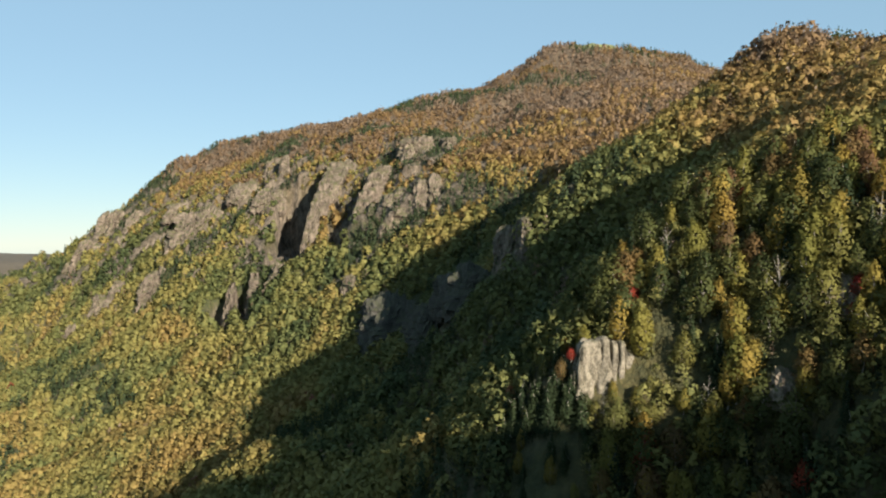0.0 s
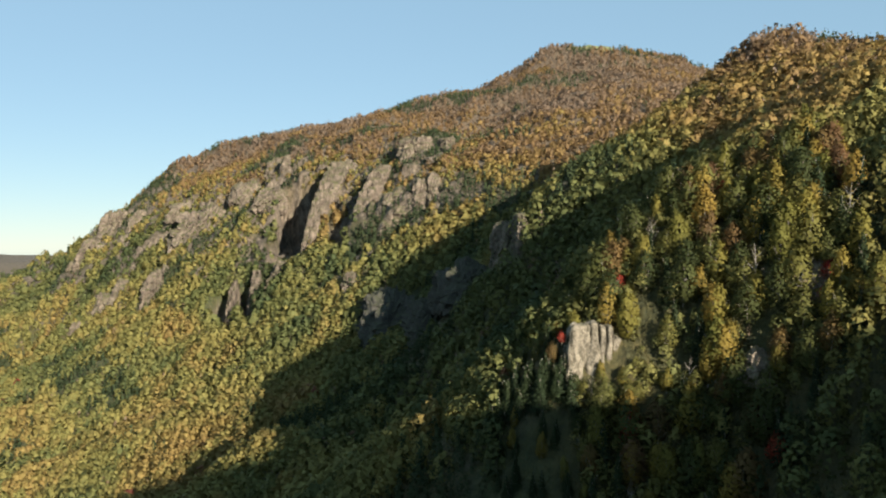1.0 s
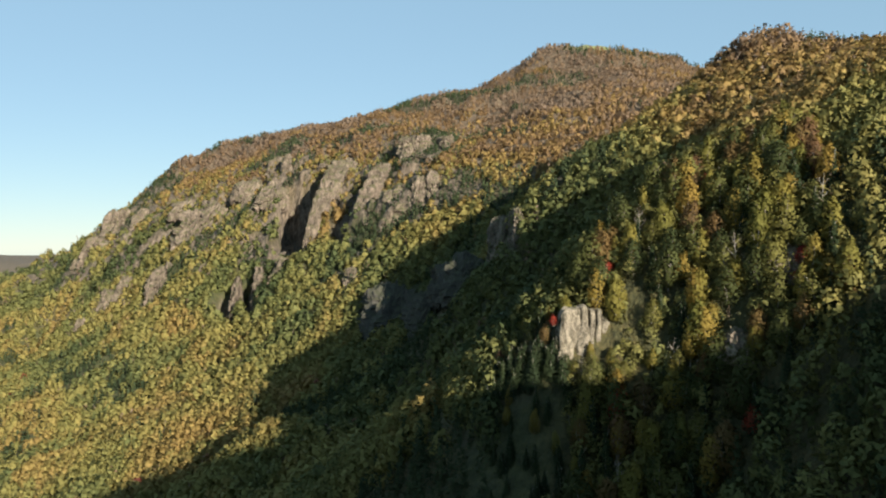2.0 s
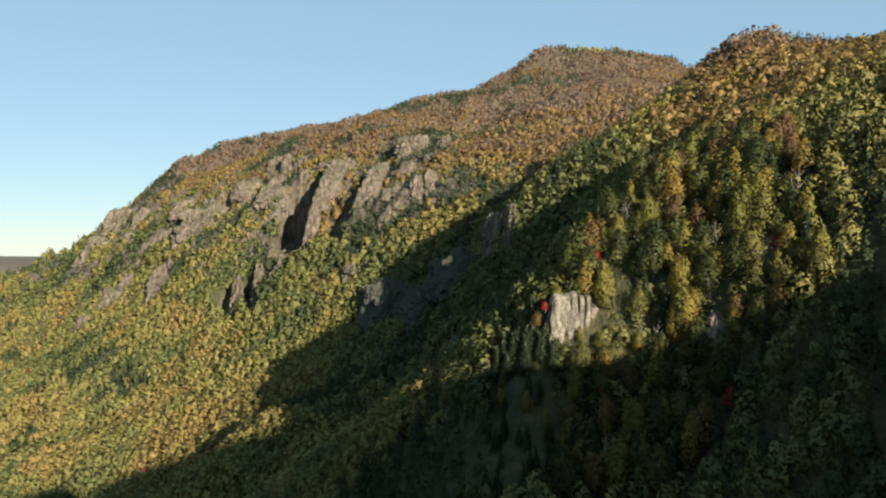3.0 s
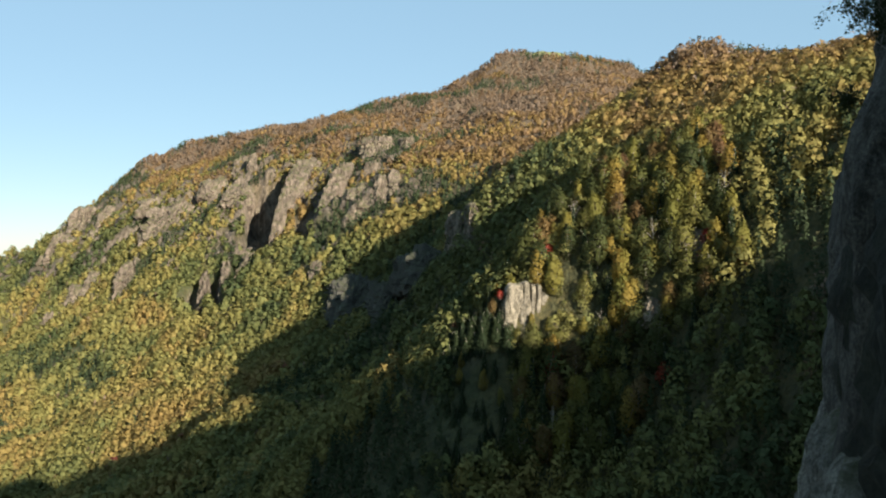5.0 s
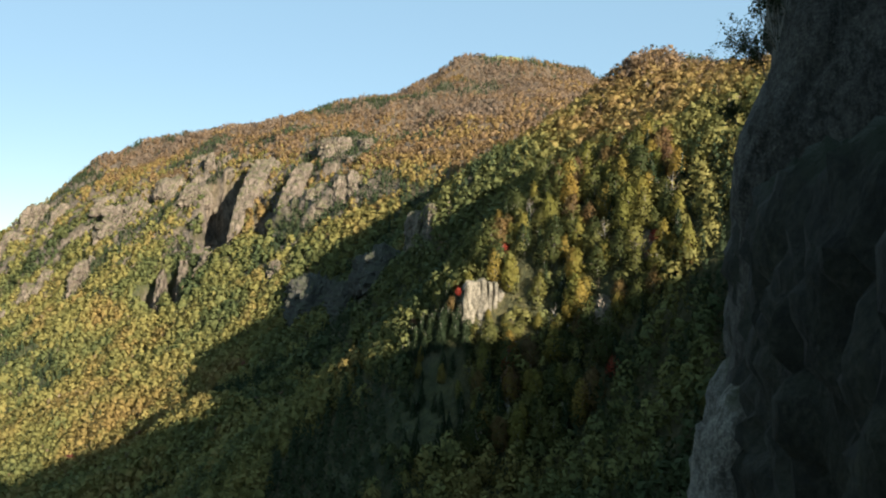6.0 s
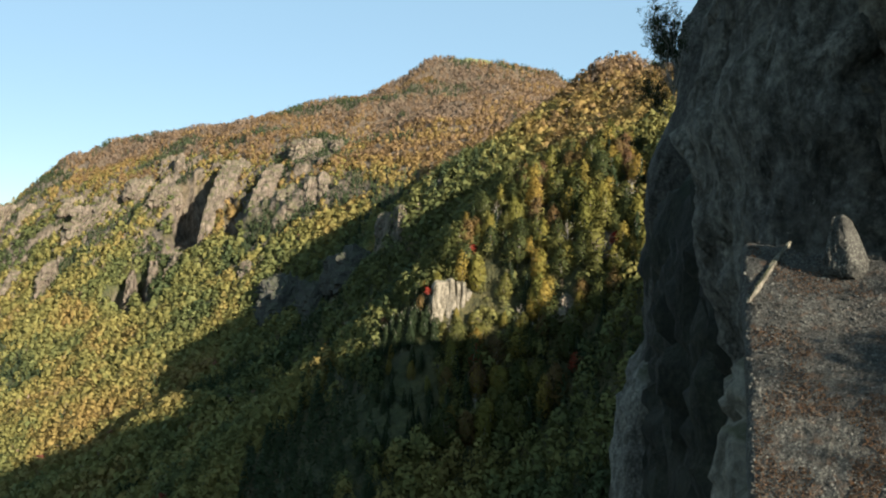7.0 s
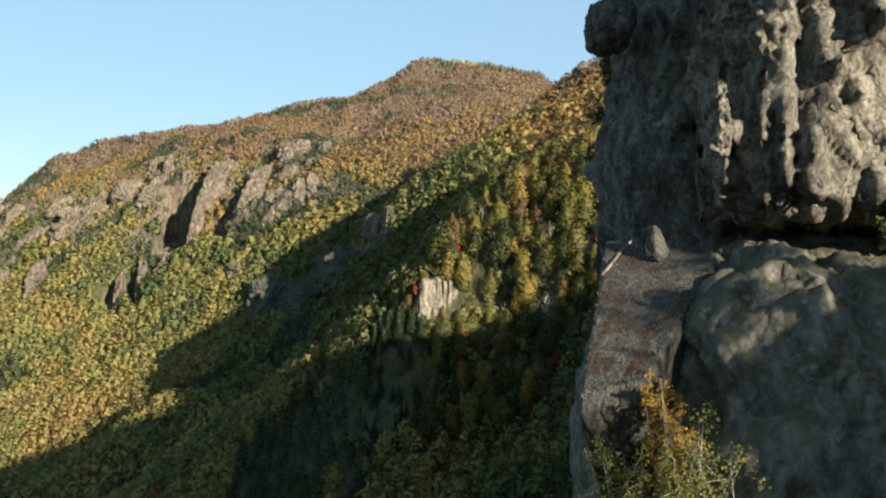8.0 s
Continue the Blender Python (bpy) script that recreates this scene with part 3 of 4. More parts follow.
def fluted_cliff(name, label, x0, x1, tops, y, foot, seed, n=60):
    """A sheer block with upright clefts and panels; its top steps along its length."""
    half = ((x1 - x0) / 2, 3.2, (max(tops) - foot) / 2)
    v, f = rock_shape(n, half, 9.0, 0.5, 2.2, seed, 0.22, 0.08, 0.03, (0, 0, 0), 0.0, 0.8)
    a = (v[:, 0] / half[0] + 1) / 2
    a = (a + 0.06 * np.sin(8.5 * a + seed)) * len(tops) + 0.35 * vnoise(v[:, 2] / 5, v[:, 0] / 3, 0, seed)
    k = np.clip(a, 0, len(tops) - 0.01).astype(int)
    level = np.interp(a, np.arange(len(tops)) + 0.5, tops)
    v[:, 2] = (v[:, 2] + half[2]) / (2 * half[2]) * (0.5 * level + 0.5 * np.array(tops)[k] - foot) - half[2]
    edge = np.abs(a - np.round(a)) * (x1 - x0) / len(tops)
    deep = 0.3 + 1.5 * (vnoise(np.round(a) * 1.7, v[:, 2] / 6, 0, seed + 2) + 0.6)
    v[:, 1] += np.clip(deep, 0, 2) * np.exp(-(edge / 0.32) ** 2) + 0.5 * lattice(k, 0 * k, 0 * k, seed + 5)
    v = turned(v, 12, ((x0 + x1) / 2, y, foot + half[2]))
    v[:, 1] += 0.1 * (v[:, 2] - foot)
    FOOTPRINTS.append(((x0 + x1) / 2, y + 1, x1 - x0 + 4, 10, 2 * half[2]))
    return tagged(new(name, mesh_from(name, v, f, [WHITE_ROCK], True)), label, "rock", group="crags on the mountain")


fluted_cliff("pale_cliff", "pale sunlit fluted cliff among the trees of the spur", -10.2, 7.0, [-17.0, -11.8, -11.2, -12.2, -12.0, -15.5], 326.6, -29.5, 610)
fluted_cliff("pale_rock", "small pale rock beside the fluted cliff", 12.0, 15.2, [-12.5, -14.0], 329.0, -21.0, 690, 24)
outcrop(39, 306.5, 9, 10, 63, FAR_ROCK, "shaded grey rock face on the lower spur", "grey_crag", 20, 0.2, 0.0, 10, 0.3)
outcrop(53, 308, 6, 11, 64, FAR_ROCK, "shaded grey rock rib below red maples", "grey_crag", 20, 0.2, 0.0, 10, 0.3)


def clear_of_rock(x, y):
    ok = np.ones(len(x), bool)
    for fx_, fy_, w, d, h in FOOTPRINTS:
        ok &= ~((np.abs(x - fx_) < w * 0.42) & (y < fy_ + d * 0.25) & (y > fy_ - d * 0.45 - min(0.2 * h, 6)))
    return ok


# smaller crags, strewn over the rocky band
rc = np.random.default_rng(55)
cx, cy = rc.uniform(-640, -110, 900), rc.uniform(740, 1150, 900)
cz = height(cx, cy)
strength = np.exp(-((cz - 40 - 0.10 * (cx + 350)) / 60.0) ** 2) * (0.6 + 0.6 * fbm(cx / 60, cy / 60, 0, 2, 61))
chosen = [i for i in np.argsort(-strength + rc.uniform(0, 0.9, 900))[:45]]
for k, i in enumerate(chosen):
    outcrop(cx[i], cy[i], rc.uniform(5, 15), rc.uniform(6, 16), 200 + k, FAR_ROCK, "low weathered rock outcrop among brown shrubs", n=9, lean=0.7)


# ---- woods ----
def open_ground(x, y):
    z = height(x, y)
    return (rng.uniform(0, 1, len(x)) > 0.8 * rock_mask(x, y, z)) & (grass_mask(x, y, z) < 0.5) & (in_gully(x, y) < 0.8) & clear_of_rock(x, y)


def far_side(x, y):
    facing = height(x, y + 6) - height(x, y - 6) > -1.5
    return facing & (y > 600) & (y < 1445 + 0.1 * x) & (x < 330) & (x > -0.75 * y - 60) & open_ground(x, y)


def scrub_ground(x, y):
    z = height(x, y)
    return (rock_band(x, y, z) > 0.3) & (rng.uniform(0, 1, len(x)) < 0.55 + 0.5 * vnoise(x / 22, y / 22, 0, 66)) & (in_gully(x, y) < 0.3)


def mid_side(x, y):
    return (y > 395) & (y <= 640) & (x > -0.72 * y - 40) & (x < 0.42 * y + 30) & (height(x, y) > -165) & clear_of_rock(x, y)


def in_stand(x, y):
    """The stand of trees on the sunlit face of the spur that is nearest to the flight."""
    return (x > -28) & (x < 66) & (y > 292) & (y < 350)


def near_side(x, y):
    return (y > 215) & (y <= 395) & (x > -0.45 * y - 60) & (x < 0.40 * y + 15) & (height(x, y) > -140) & clear_of_rock(x, y)


fx, fy = scatter((-1050, 330, 600, 1460), 5.3, lambda x, y: far_side(x, y) & (height(x, y) < 45), 3)
forest("far_forest", "autumn forest of yellow, rust and dark green crowns", fx, fy, 5, 54, 0.097, (10.5, 14.5), 5.0, 0.3, 8, 1.2)
fx, fy = scatter((-1050, 330, 600, 1460), 5.0, lambda x, y: far_side(x, y) & (height(x, y) >= 45), 13)
forest("mountain_forest", "thinning rust-brown and grey autumn wood below the crest", fx, fy, 15, 26, 0.135, (7.5, 10.5), 2.6, 0.3, 5, 1.05)
fx, fy = scatter((-640, -90, 720, 1180), 3.4, scrub_ground, 23)
forest("mountain_scrub", "low brown scrub and dwarf conifers between the rocks", fx, fy, 25, 18, 0.16, (3, 6.5), 0.8, 0.3, 3, 1.3, -0.2)
fx, fy = scatter((-480, 300, 395, 640), 5.0, mid_side, 4)
forest("valley_forest", "yellow-green autumn forest on the valley slope", fx, fy, 6, 74, 0.078, (11, 15), 4.6, 0.3, 9, 1.1)
fx, fy = scatter((-300, 175, 190, 395), 5.4, near_side, 8, 0.8)
out = ~in_stand(fx, fy)
forest("spur_forest", "dense mixed autumn forest on the spur", fx[out], fy[out], 9, 190, 0.05, (10, 16), 4.0, 0.4, 12, 1.05)
ux, uy = scatter((-28, 66, 292, 350), 2.9, lambda x, y: (clear_of_rock(x, y) | (y > 332)) & in_stand(x, y) & ((x > -7) | (y > 336)), 27, 0.8)
forest("undergrowth", "low bushes and saplings between the trees", ux, uy, 10, 70, 0.075, (3.5, 8), 0.8, 0.45, 8, 1.3)


# ---- single trees of the stand ----
def part(name, me, parent, label=""):
    ob = new(name, me)
    ob.parent = parent
    return tagged(ob, label)


def tube(points, radii, sides=6):
    """A tapered limb along the points, as arrays of vertices and quads."""
    pts = np.array(points, float)
    vs, fs = [], []
    for i, (p, r) in enumerate(zip(pts, radii)):
        d = pts[min(i + 1, len(pts) - 1)] - pts[max(i - 1, 0)]
        d /= np.linalg.norm(d) + 1e-9
        a = np.cross(d, (0.3, 1, 0.1))
        a /= np.linalg.norm(a)
        b = np.cross(d, a)
        for k in range(sides):
            w = 2 * math.pi * k / sides
            vs.append(p + r * (a * math.cos(w) + b * math.sin(w)))
            if i:
                k2 = (k + 1) % sides
                fs.append((i * sides + k - sides, i * sides + k2 - sides, i * sides + k2, i * sides + k))
    return np.array(vs), np.array(fs)


def trunk_mesh(r, limbs, top, thick):
    """A trunk 1 high with limbs."""
    bend = r.normal(0, 0.03, (5, 2))
    axis = [(*bend[i] * (i > 0), i / 4 * top) for i in range(5)]
    pieces = [tube(axis, [thick, thick * 0.8, thick * 0.6, thick * 0.4, thick * 0.15])]
    for i in range(limbs):
        h = r.uniform(0.3, 0.8) * top
        a, l = r.uniform(0, 6.28), r.uniform(0.1, 0.2)
        b = np.array([np.interp(h, [p[2] for p in axis], [p[k] for p in axis]) for k in (0, 1)] + [h])
        e = b + (l * math.cos(a), l * math.sin(a), l * r.uniform(0.7, 1.3))
        pieces.append(tube([b, (b + e) / 2 + (0, 0, -0.015), e], [thick * 0.4, thick * 0.28, thick * 0.08], 4))
    v, f = merged(pieces)
    return mesh_from("trunk", v, f, [BARK], True)


SPECIES = {
    "birch_tree": ("tall birch with yellow autumn leaves and pale trunk", [(0.0, (0.130, 0.124, 0.030)), (0.5, (0.180, 0.150, 0.034)), (1.0, (0.225, 0.148, 0.034))]),
    "oak_tree": ("olive-green broadleaf tree turning yellow on the slope", [(0.0, (0.036, 0.046, 0.016)), (0.5, (0.072, 0.078, 0.024)), (1.0, (0.140, 0.126, 0.034))]),
    "rust_tree": ("rust-orange autumn broadleaf tree on the slope", [(0.0, (0.110, 0.070, 0.032)), (0.5, (0.150, 0.096, 0.034)), (1.0, (0.120, 0.062, 0.034))]),
    "maple_tree": ("small bright red autumn maple", [(0.0, (0.216, 0.025, 0.020)), (1.0, (0.274, 0.043, 0.025))]),
    "spruce_tree": ("dark green conical spruce beside the pale cliff", [(0.0, (0.016, 0.026, 0.011)), (1.0, (0.030, 0.042, 0.016))]),
    "bare_tree": ("almost leafless grey birch with thin branches", [(0.0, (0.130, 0.094, 0.072)), (1.0, (0.180, 0.137, 0.101))]),
}


def make_species(name, forms):
    label, stops = SPECIES[name]
    leaf = leaf_material(name + "_leaves", stops)
    r = np.random.default_rng(sum(map(ord, name)))
    made = []
    for i in range(forms):
        if name == "spruce_tree":
            (v, out), tr = conifer(r, 800, 0.024), trunk_mesh(r, 0, 0.97, 0.014)
        elif name == "bare_tree":
            (v, out), tr = broadleaf(r, 70, 6, 0.014, 0.9), trunk_mesh(r, 14, 0.98, 0.016)
        else:
            slim = {"birch_tree": 0.72, "oak_tree": 1.05, "rust_tree": 0.95, "maple_tree": 1.2}[name] * r.uniform(0.9, 1.15)
            (v, out), tr = broadleaf(r, 1050, 17, 0.024, slim, 0.62), trunk_mesh(r, 6, 0.85, 0.016)
        root = new(name)
        tagged(root, label, "tree", group="trees on the sunlit spur")
        part("trunk", tr, root, "pale grey bark trunk")
        part("crown", mesh_from("crown", v, np.arange(len(v)).reshape(-1, 3), [leaf], True, None, out), root)
        made.append(root)
    return made


stock = {name: make_species(name, 4) for name in SPECIES}
used = set()


def plant(name, x, y, h, r, z=None, wide=1.0):
    form = stock[name][int(r.integers(0, len(stock[name])))]
    z = float(height(x, y)) - 0.3 if z is None else z
    m = Matrix.Translation((x, y, z)) @ Matrix.Rotation(r.uniform(0, 6.28), 4, "Z") @ Matrix.Rotation(r.normal(0, 0.04), 4, "X")
    w = h * wide * r.uniform(0.9, 1.2)
    if form in used:
        form = copy_thing(form, m)
    used.add(form)
    form.matrix_basis = m @ Matrix.Diagonal((w, w, h, 1))
    return form


sx, sy = scatter((-28, 66, 292, 350), 5.4, lambda x, y: clear_of_rock(x, y) & in_stand(x, y), 21, 0.64)
r = np.random.default_rng(33)
pick = np.argsort(-((sy < 340) & (sx > -22) & (sx < 62)).astype(float) + r.uniform(0, 0.9, len(sy)))
for i in pick[:300]:
    x, y = sx[i], sy[i]
    c = r.uniform()
    warm = vnoise(x / 16, y / 16, 0, 91)
    if x < -8 and y < 334:
        name = "spruce_tree" if c < 0.82 else "rust_tree" if c < 0.9 else "birch_tree"
    else:
        name = ("spruce_tree" if c < 0.16 else "bare_tree" if c < 0.2 else "birch_tree" if c < 0.52 + 0.2 * warm else
                "rust_tree" if c < 0.66 + 0.2 * warm else "maple_tree" if c < 0.685 + 0.2 * warm else "oak_tree")
    h = r.uniform(6, 9.5) if name == "maple_tree" or x < -4 else r.uniform(10, 17)
    if 9 < x < 18 and 313 < y < 330:
        h = min(h, 5.5)
    plant(name, x, y, h, r, float(height(x, y)) - 0.2 * h)
for x, y, h in ((55, 306, 7), (53, 304.5, 5)):
    plant("maple_tree", x, y, h, r)
plant("maple_tree", -10.6, 326.5, 3.8, r, -17.6, 1.0)
for i in range(22):
    x = -8.5 - 1.05 * i + r.normal(0, 0.6)
    plant("spruce_tree", x, 322.5 + 0.28 * i + r.normal(0, 2.2), r.uniform(8, 11.5), r, None, 1.4)
for i in range(9):
    plant("spruce_tree" if i % 3 == 0 else "oak_tree", -9 + 2.3 * i, 320.5 - 0.25 * i + r.normal(0, 0.8), r.uniform(4.5, 6.5), r, None, 1.25)
for x, y, h in ((29, 312.5, 17), (31, 311.5, 14), (27, 313, 12), (6, 320.5, 6), (0, 322.5, 5.5), (17, 316.5, 7)):
    plant("birch_tree", x, y, h, r)
for forms in stock.values():
    for f in forms:
        if f not in used:
            for o in (*f.children_recursive, f):
                bpy.data.objects.remove(o)


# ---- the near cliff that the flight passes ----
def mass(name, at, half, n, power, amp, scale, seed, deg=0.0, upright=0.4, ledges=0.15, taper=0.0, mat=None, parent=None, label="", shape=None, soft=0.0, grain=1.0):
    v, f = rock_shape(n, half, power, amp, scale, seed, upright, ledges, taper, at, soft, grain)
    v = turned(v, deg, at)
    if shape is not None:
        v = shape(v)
    # without a rock of its own, a mass takes the one darkened for shade
    me = mesh_from(name, v, f, [mat or SHADE_ROCK], True)
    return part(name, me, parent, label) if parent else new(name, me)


cliff = new("near_cliff")
tagged(cliff, "grey weathered rock cliff, partly lit by low sun", "cliff")


def chamfer(v):
    """The top of the buttress slopes back."""
    v[:, 0] += 0.36 * np.clip(v[:, 2] - 4.5, 0, 5.5)
    return v


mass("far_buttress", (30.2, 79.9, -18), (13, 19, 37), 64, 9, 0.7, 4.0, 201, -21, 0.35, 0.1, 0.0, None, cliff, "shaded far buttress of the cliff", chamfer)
mass("lower_buttress", (25.4, 76.6, -38), (11.5, 17, 32.5), 50, 7, 0.6, 3.0, 211, -21, 0.2, 0.1, 0.0, WALL_ROCK, cliff, "pale fluted lower buttress in shade")
mass("recess", (22.9, 50, -14), (12.5, 22, 18.5), 46, 7, 1.0, 3.5, 215, -6, 0.4, 0.1, 0.0, MOSSY_SHADE_ROCK, cliff, "deep mossy recess between the walls, its shade in the colour")


def undercut(v):
    """The wall draws back below its foot and leans out above."""
    lo = np.clip((-1.0 - v[:, 2]) / 6, 0, 1.5)
    hi = np.clip((v[:, 2] - 4) / 6, 0, 1.5)
    v[:, 0] += 3.0 * lo + 0.6 * np.clip(hi * 2, 0, 1) - 0.35 * np.exp(-((v[:, 2] - 3.2) / 1.0) ** 2)
    return v


def hollowed(v):
    """Upright ribs and weathered hollows in the overhang; its foot draws back."""
    cell = facet(v[:, 0] / 1.5, v[:, 1] / 1.5, v[:, 2] / 3.2, 733)
    pit = np.clip(fbm(v[:, 0] / 0.9, v[:, 1] / 0.9, v[:, 2] / 1.3, 3, 744) - 0.25, 0, 1)
    v[:, 1] += 0.55 * cell + 0.5 * pit + 1.1 * np.clip((1.5 - v[:, 2]) / 2.5, 0, 1)
    v[:, 0] += 0.3 * cell
    return v


mass("dark_wall", (14.9, 30.8, 6), (8.8, 3.4, 14), 82, 8, 0.4, 1.9, 221, 0, 0.5, 0.12, 0.0, WALL_ROCK, cliff, "dark pitted wall in shade", undercut)
mass("knob", (5.5, 28.2, 7.35), (0.72, 1.2, 0.85), 36, 2.6, 0.12, 0.8, 231, 0, 1.0, 0.0, 0.0, WALL_ROCK, cliff, "rounded overhanging knob of rock")
mass("lit_overhang", (15.5, 27.4, 9.0), (7.2, 6.4, 8.4), 124, 14, 0.62, 2.3, 244, -5, 0.4, 0.12, 0.0, NEAR_ROCK, cliff, "knobbly sunlit overhang", hollowed, 0.0, 0.9)
mass("lit_rib", (7.25, 22.5, 3.5), (0.26, 0.5, 1.0), 30, 3.5, 0.16, 0.6, 241, 12, 0.5, 0.1, 0.3, NEAR_ROCK, cliff, "thin sunlit rib beside the overhang")
# out of view; added to keep the sun off the far buttress's top
mass("upper_cliff", (43, 33, 2), (13, 12, 27), 40, 6, 1.0, 4.0, 249, 20, 0.4, 0.1, 0.0, NEAR_ROCK, cliff, "high rock wall behind the overhang, unseen, added to shade the buttress")
mass("rounded_bulge", (12.4, 24.8, -9.3), (7.4, 6.6, 9.2), 100, 3.4, 0.85, 2.1, 253, 0, 0.7, 0.0, 0.0, BULGE_ROCK, cliff, "smooth rounded shaded rock bulges", None, 0.5, 0.6)


def slab(v):
    """A leaning block on a skewed foot, whose top dips towards the flight."""
    a, b = (v[:, 0:1] + 1) / 2, (v[:, 1:2] + 1) / 2
    p = (1 - a) * ((1 - b) * np.array((3.3, 20.7)) + b * np.array((5.0, 26.25))) + a * ((1 - b) * np.array((4.95, 20.5)) + b * np.array((7.6, 23.4)))
    top = 0.2 + 0.466 * (p[:, 0] - 5.3) + 0.591 * (p[:, 1] - 26)
    back = np.clip(-0.5 - v[:, 2], 0, 4)
    p = p + np.c_[0.35 * back, 0.75 * back]
    return np.c_[p, top + 0.14 + np.minimum(v[:, 2], 0.12)]


mass("ledge", (0, 0, -3), (1, 1, 3), 72, 30, 0.022, 0.5, 261, 0, 0.4, 0.0, 0.0, LEDGE_ROCK, cliff, "gravelly lichened ledge that dips towards the valley", slab)
mass("shelf", (7.0, 19.5, -13.2), (4.8, 3.0, 5.6), 40, 4, 0.4, 1.5, 271, 0, 0.5, 0.2, 0.0, None, cliff, "low rock shelf")


def falling(v):
    """The unseen hind wall's crest falls towards the valley; its shadow edge follows the ledge."""
    n = 0.788 * v[:, 0] + 0.616 * v[:, 1]
    v[:, 2] -= 0.85 * np.clip(20.3 - n, 0, 3.1) + 4.0 * np.clip(17.2 - n, 0, 6)
    return v


# out of view behind the flight; added to shade the bulge and lower ledge
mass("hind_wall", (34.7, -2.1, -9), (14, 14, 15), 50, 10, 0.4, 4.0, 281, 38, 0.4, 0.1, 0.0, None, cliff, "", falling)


def fin(v):
    """A shell that leans back to its point and thins towards it."""
    h = np.clip((v[:, 2] + 0.5) / 1.2, 0, 1.2)
    for k, c in ((0, 6.02), (1, 24.5)):
        v[:, k] = c + (v[:, k] - c) * (1 - 0.74 * h)
    v[:, 0] += 0.16 - 0.12 * h
    v[:, 1] += 0.05 * h
    return v


boulder = mass("boulder", (6.02, 24.5, 0.14), (0.42, 0.40, 0.52), 26, 7, 0.06, 0.4, 292, 37, 1.0, 0.0, 0.0, LEDGE_ROCK, None, "", fin, 0.3, 0.5)
tagged(boulder, "small pointed boulder on the dipping ledge", "boulder")


def along_edge(v):
    """Follows the dip of the ledge's edge."""
    v[:, 2] += 0.70 * (0.76 * (v[:, 0] - 5.12) + 0.65 * (v[:, 1] - 25.15))
    return v


# the paler rock stands in for sunlight along this edge
sliver = mass("rock_sliver", (5.14, 25.15, -0.25), (0.05, 0.74, 0.06), 20, 3.5, 0.02, 0.3, 295, -49, 1.0, 0.0, 0.1, NEAR_ROCK, None, "", along_edge)
tagged(sliver, "thin rock sliver along the ledge edge, paler to look sunlit", "rock")


# loose stones on the ledge
PEBBLE = rock_material("grey_pebble", (0.06, 0.059, 0.052), (0.13, 0.127, 0.113), (0.25, 0.245, 0.22), 0.3, (0.09, 0.085, 0.06), 0.1)
r = np.random.default_rng(64)
ga, gb = r.uniform(-0.97, 0.97, 6000), r.uniform(-0.97, 0.97, 6000)
foot = slab(np.c_[ga, gb, np.full(6000, 0.0)])
octa = np.array([(1, 0, 0), (0, 1, 0), (-1, 0, 0), (0, -1, 0), (0, 0, 1), (0, 0, -1)], float)
octf = np.array([(0, 1, 4), (1, 2, 4), (2, 3, 4), (3, 0, 4), (1, 0, 5), (2, 1, 5), (3, 2, 5), (0, 3, 5)])
sizes = 0.006 + 0.026 * r.uniform(0, 1, 6000) ** 5
stones = (octa[None] * r.uniform(0.6, 1.4, (6000, 6, 1))) * sizes[:, None, None] + foot[:, None]
gravel = new("gravel", mesh_from("gravel", stones.reshape(-1, 3), (octf[None] + 6 * np.arange(6000)[:, None, None]).reshape(-1, 3), [PEBBLE]))
tuft = np.c_[r.uniform(-0.92, 0.92, 15000), r.uniform(-0.92, 0.92, 15000), np.zeros(15000)]
tuft = tuft[fbm(tuft[:, 0] * 2.2, tuft[:, 1] * 4.5, 0, 3, 12) > 0.2]
blades = leaf_cards(r, slab(tuft) + (0, 0, 0.03), r.normal(0, 1, (len(tuft), 3)) * (1, 1, 0.3), 0.013)
DRY = leaf_material("dry_moss", [(0.0, (0.075, 0.040, 0.020)), (1.0, (0.075, 0.040, 0.020))])
moss = new("dry_moss", mesh_from("dry_moss", blades, np.arange(len(blades)).reshape(-1, 3), [DRY]))
tagged(moss, "brown dry moss and grass on the ledge", "moss", kind="stuff")
tagged(gravel, "loose grey gravel on the dipping ledge", "gravel", kind="stuff")


# ---- shrubs on the cliff ----
TWIG_LEAVES = leaf_material("dark_shrub_leaves", [(0.0, (0.022, 0.032, 0.012)), (1.0, (0.04, 0.05, 0.018))])
GOLD_LEAVES = leaf_material("golden_leaves", [(0.0, (0.27, 0.165, 0.03)), (1.0, (0.30, 0.17, 0.03))])
OLIVE_LEAVES = leaf_material("olive_leaves", [(0.0, (0.085, 0.09, 0.022)), (1.0, (0.12, 0.115, 0.026))])


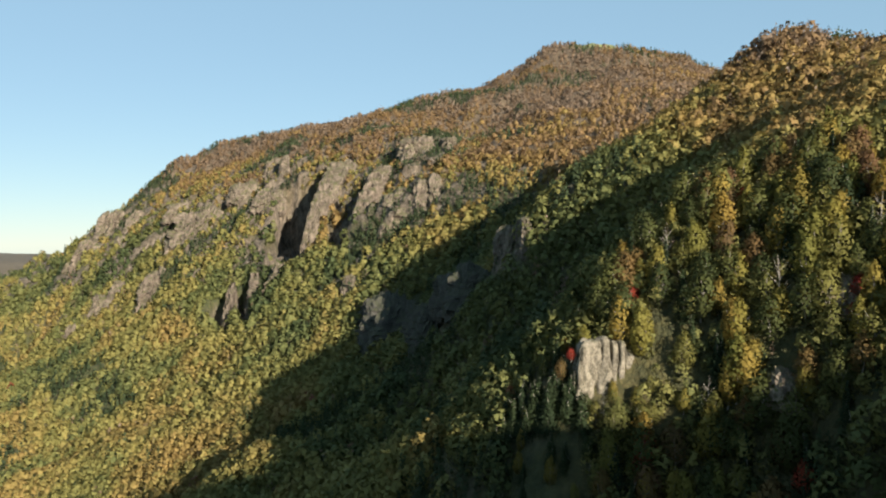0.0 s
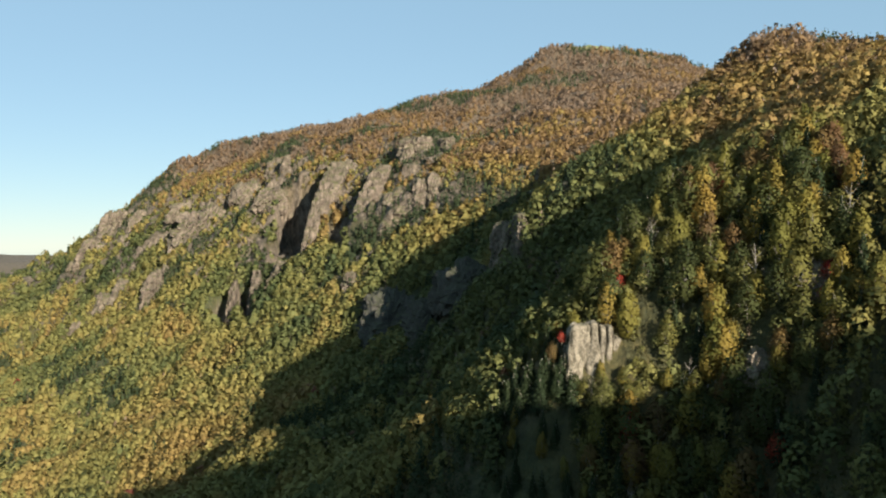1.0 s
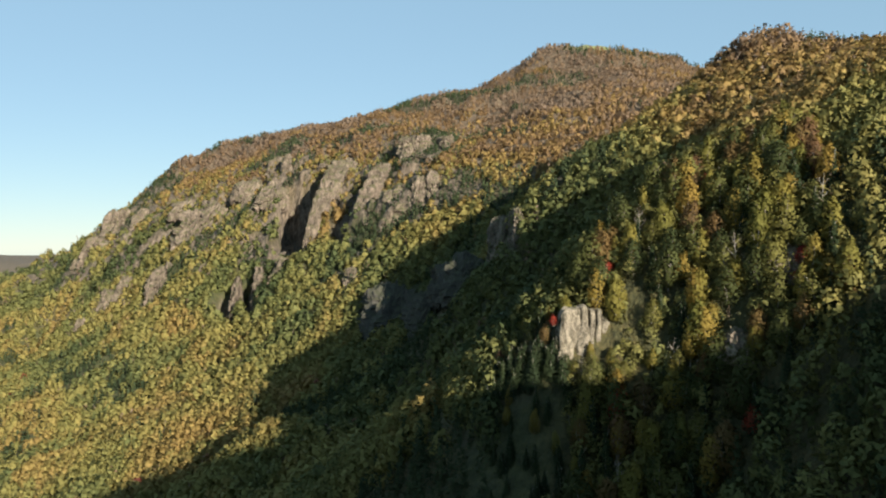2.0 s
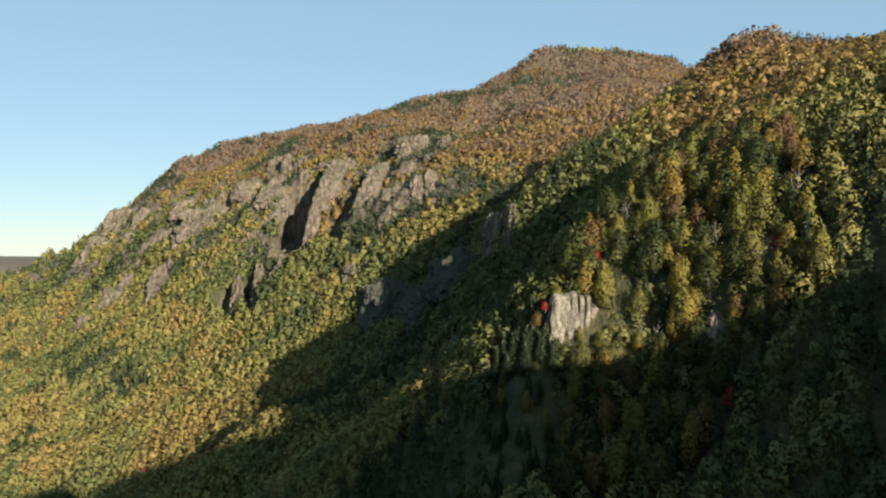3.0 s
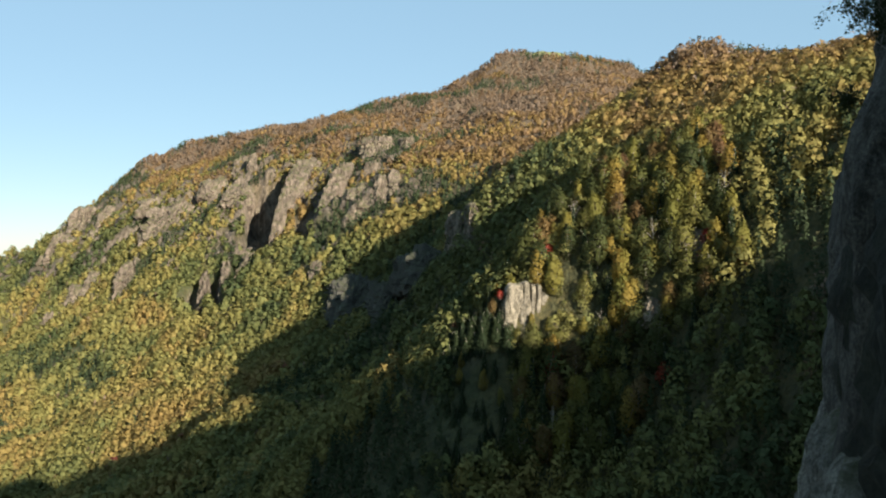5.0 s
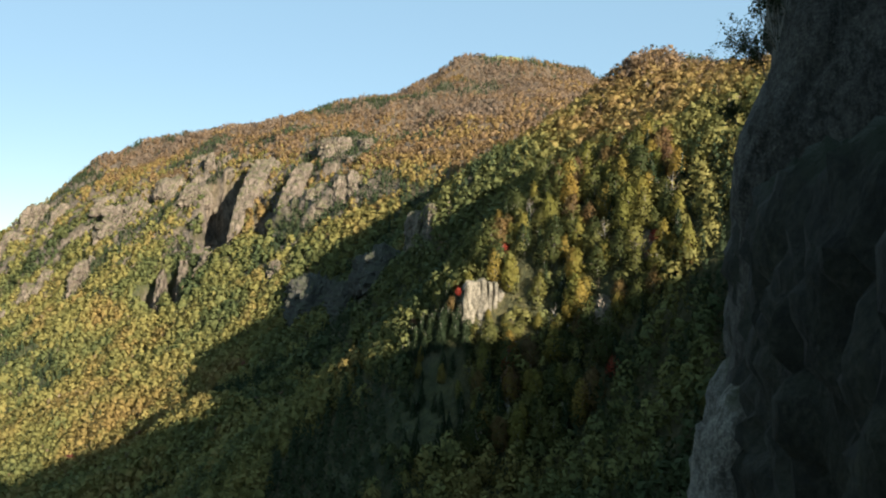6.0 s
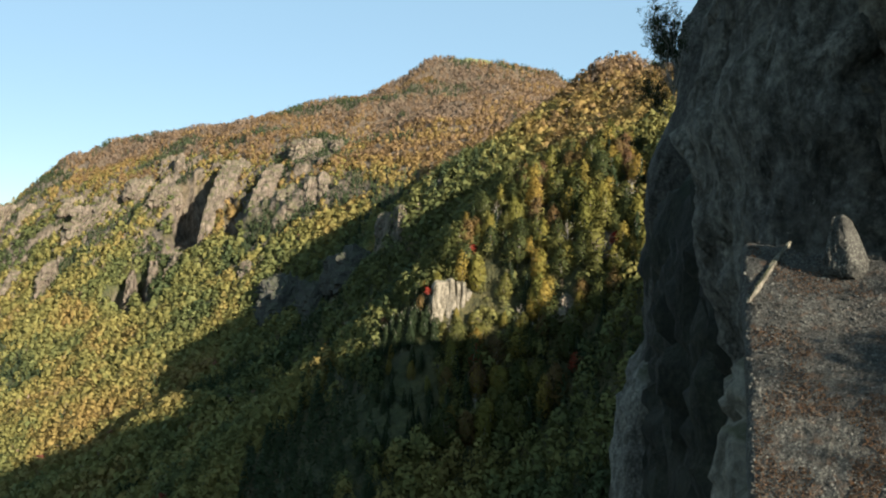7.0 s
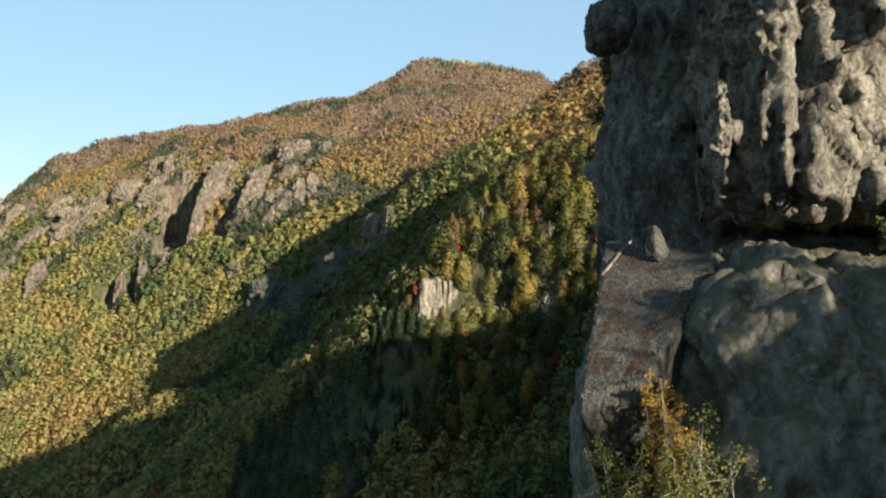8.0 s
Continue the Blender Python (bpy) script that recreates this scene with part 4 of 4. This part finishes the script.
def shrub(name, label, category, at, tall, wide, stems, leaves, leaf, mat, seed, lean=(0, 0)):
    """Forking stems from one foot, with leaves along the outer twigs."""
    r = np.random.default_rng(seed)
    pieces, tips = [], []
    for i in range(stems):
        a = r.uniform(0, 6.28)
        top = np.array([wide * 0.5 * r.uniform(0.1, 0.9) * math.cos(a) + lean[0], wide * 0.5 * r.uniform(0.1, 0.9) * math.sin(a) + lean[1], tall * r.uniform(0.6, 1.0)])
        pts = [np.zeros(3), top * 0.3 + r.normal(0, 0.04 * tall, 3), top * 0.65 + r.normal(0, 0.05 * tall, 3), top]
        pts[1][2] = max(pts[1][2], 0.1)
        pieces.append(tube(pts, [0.007 * tall, 0.005 * tall, 0.0035 * tall, 0.001 * tall], 5))
        for j in range(9):
            k = r.uniform(0.15, 1.0)
            b = pts[1] + (pts[3] - pts[1]) * k
            e = b + r.normal(0, 0.13, 3) * (wide, wide, wide) + (0, 0, 0.05 * tall)
            pieces.append(tube([b, (b + e) / 2 + r.normal(0, 0.02 * wide, 3), e], [0.002 * tall, 0.0015 * tall, 0.0006 * tall], 4))
            tips += [b, (b + e) / 2, e, e]
    tips = np.array(tips)
    c = tips[r.integers(0, len(tips), leaves)] + r.normal(0, 0.038 * wide, (leaves, 3))
    cards = leaf_cards(r, c, r.normal(0, 1, (leaves, 3)) + (0, -0.3, 0.6), leaf)
    root = new(name)
    root.location = at
    tagged(root, label, category)
    v, f = merged(pieces)
    part("branchwork", mesh_from("branchwork", v, f, [BARK], True), root)
    part("foliage", mesh_from("foliage", cards, np.arange(len(cards)).reshape(-1, 3), [mat], False), root)
    return root


shrub("young_birch", "slender young birch with golden leaves by the ledge", "tree", (5.3, 20.0, -7.6), 5.0, 1.5, 9, 5200, 0.036, GOLD_LEAVES, 71)
shrub("olive_bush", "olive-green leafy bush at the foot of the ledge", "bush", (6.1, 19.3, -7.6), 4.0, 3.2, 13, 8500, 0.034, OLIVE_LEAVES, 72)
shrub("olive_bush", "low olive bush beside the young birch", "bush", (4.2, 20.0, -7.8), 2.9, 2.2, 8, 3000, 0.034, OLIVE_LEAVES, 73)
shrub("cliff_bush", "dark shrub leaning out from the cliff edge", "bush", (13.2, 63.2, 9.6), 5.6, 3.6, 14, 7500, 0.055, TWIG_LEAVES, 74, (-1.1, -0.4))
shrub("cliff_bush", "dark shrub leaning out from the cliff edge", "bush", (12.9, 63.6, 8.2), 2.6, 3.0, 10, 3200, 0.05, TWIG_LEAVES, 75, (-1.3, -0.4))
shrub("cliff_bush", "dark overhanging shrub on the shaded wall", "bush", (11.6, 64.2, 6.2), 1.2, 2.0, 6, 1200, 0.05, TWIG_LEAVES, 76, (-0.9, -0.3))
shrub("green_bush", "bright green bush on the rock shelf", "bush", (9.6, 17.9, -0.4), 1.1, 1.1, 6, 900, 0.035, OLIVE_LEAVES, 77)


r = np.random.default_rng(81)
# trees out of view, added to break up the sun on ledge and overhang
for i in range(7):
    x, y = 22.0 + 1.9 * i, 4.5 - 1.3 * i + r.normal(0, 0.8)
    shrub("cliff_tree", "small unseen leafy tree on the cliff top, added for dappled shade", "tree", (x, y, 5.4), r.uniform(1.6, 2.6), 2.0, 6, 400, 0.08, OLIVE_LEAVES, 90 + i)
for i in range(7):
    x, y = 21.4 - 0.55 * i, 3.3 - 0.6 * i
    shrub("cliff_tree", "small unseen leafy tree on the falling cliff crest, added for dappled shade", "tree", (x, y, 5.4 - 0.85 * (20.3 - 0.788 * x - 0.616 * y)), r.uniform(1.8, 2.8), 1.7, 6, 700, 0.055, OLIVE_LEAVES, 110 + i)
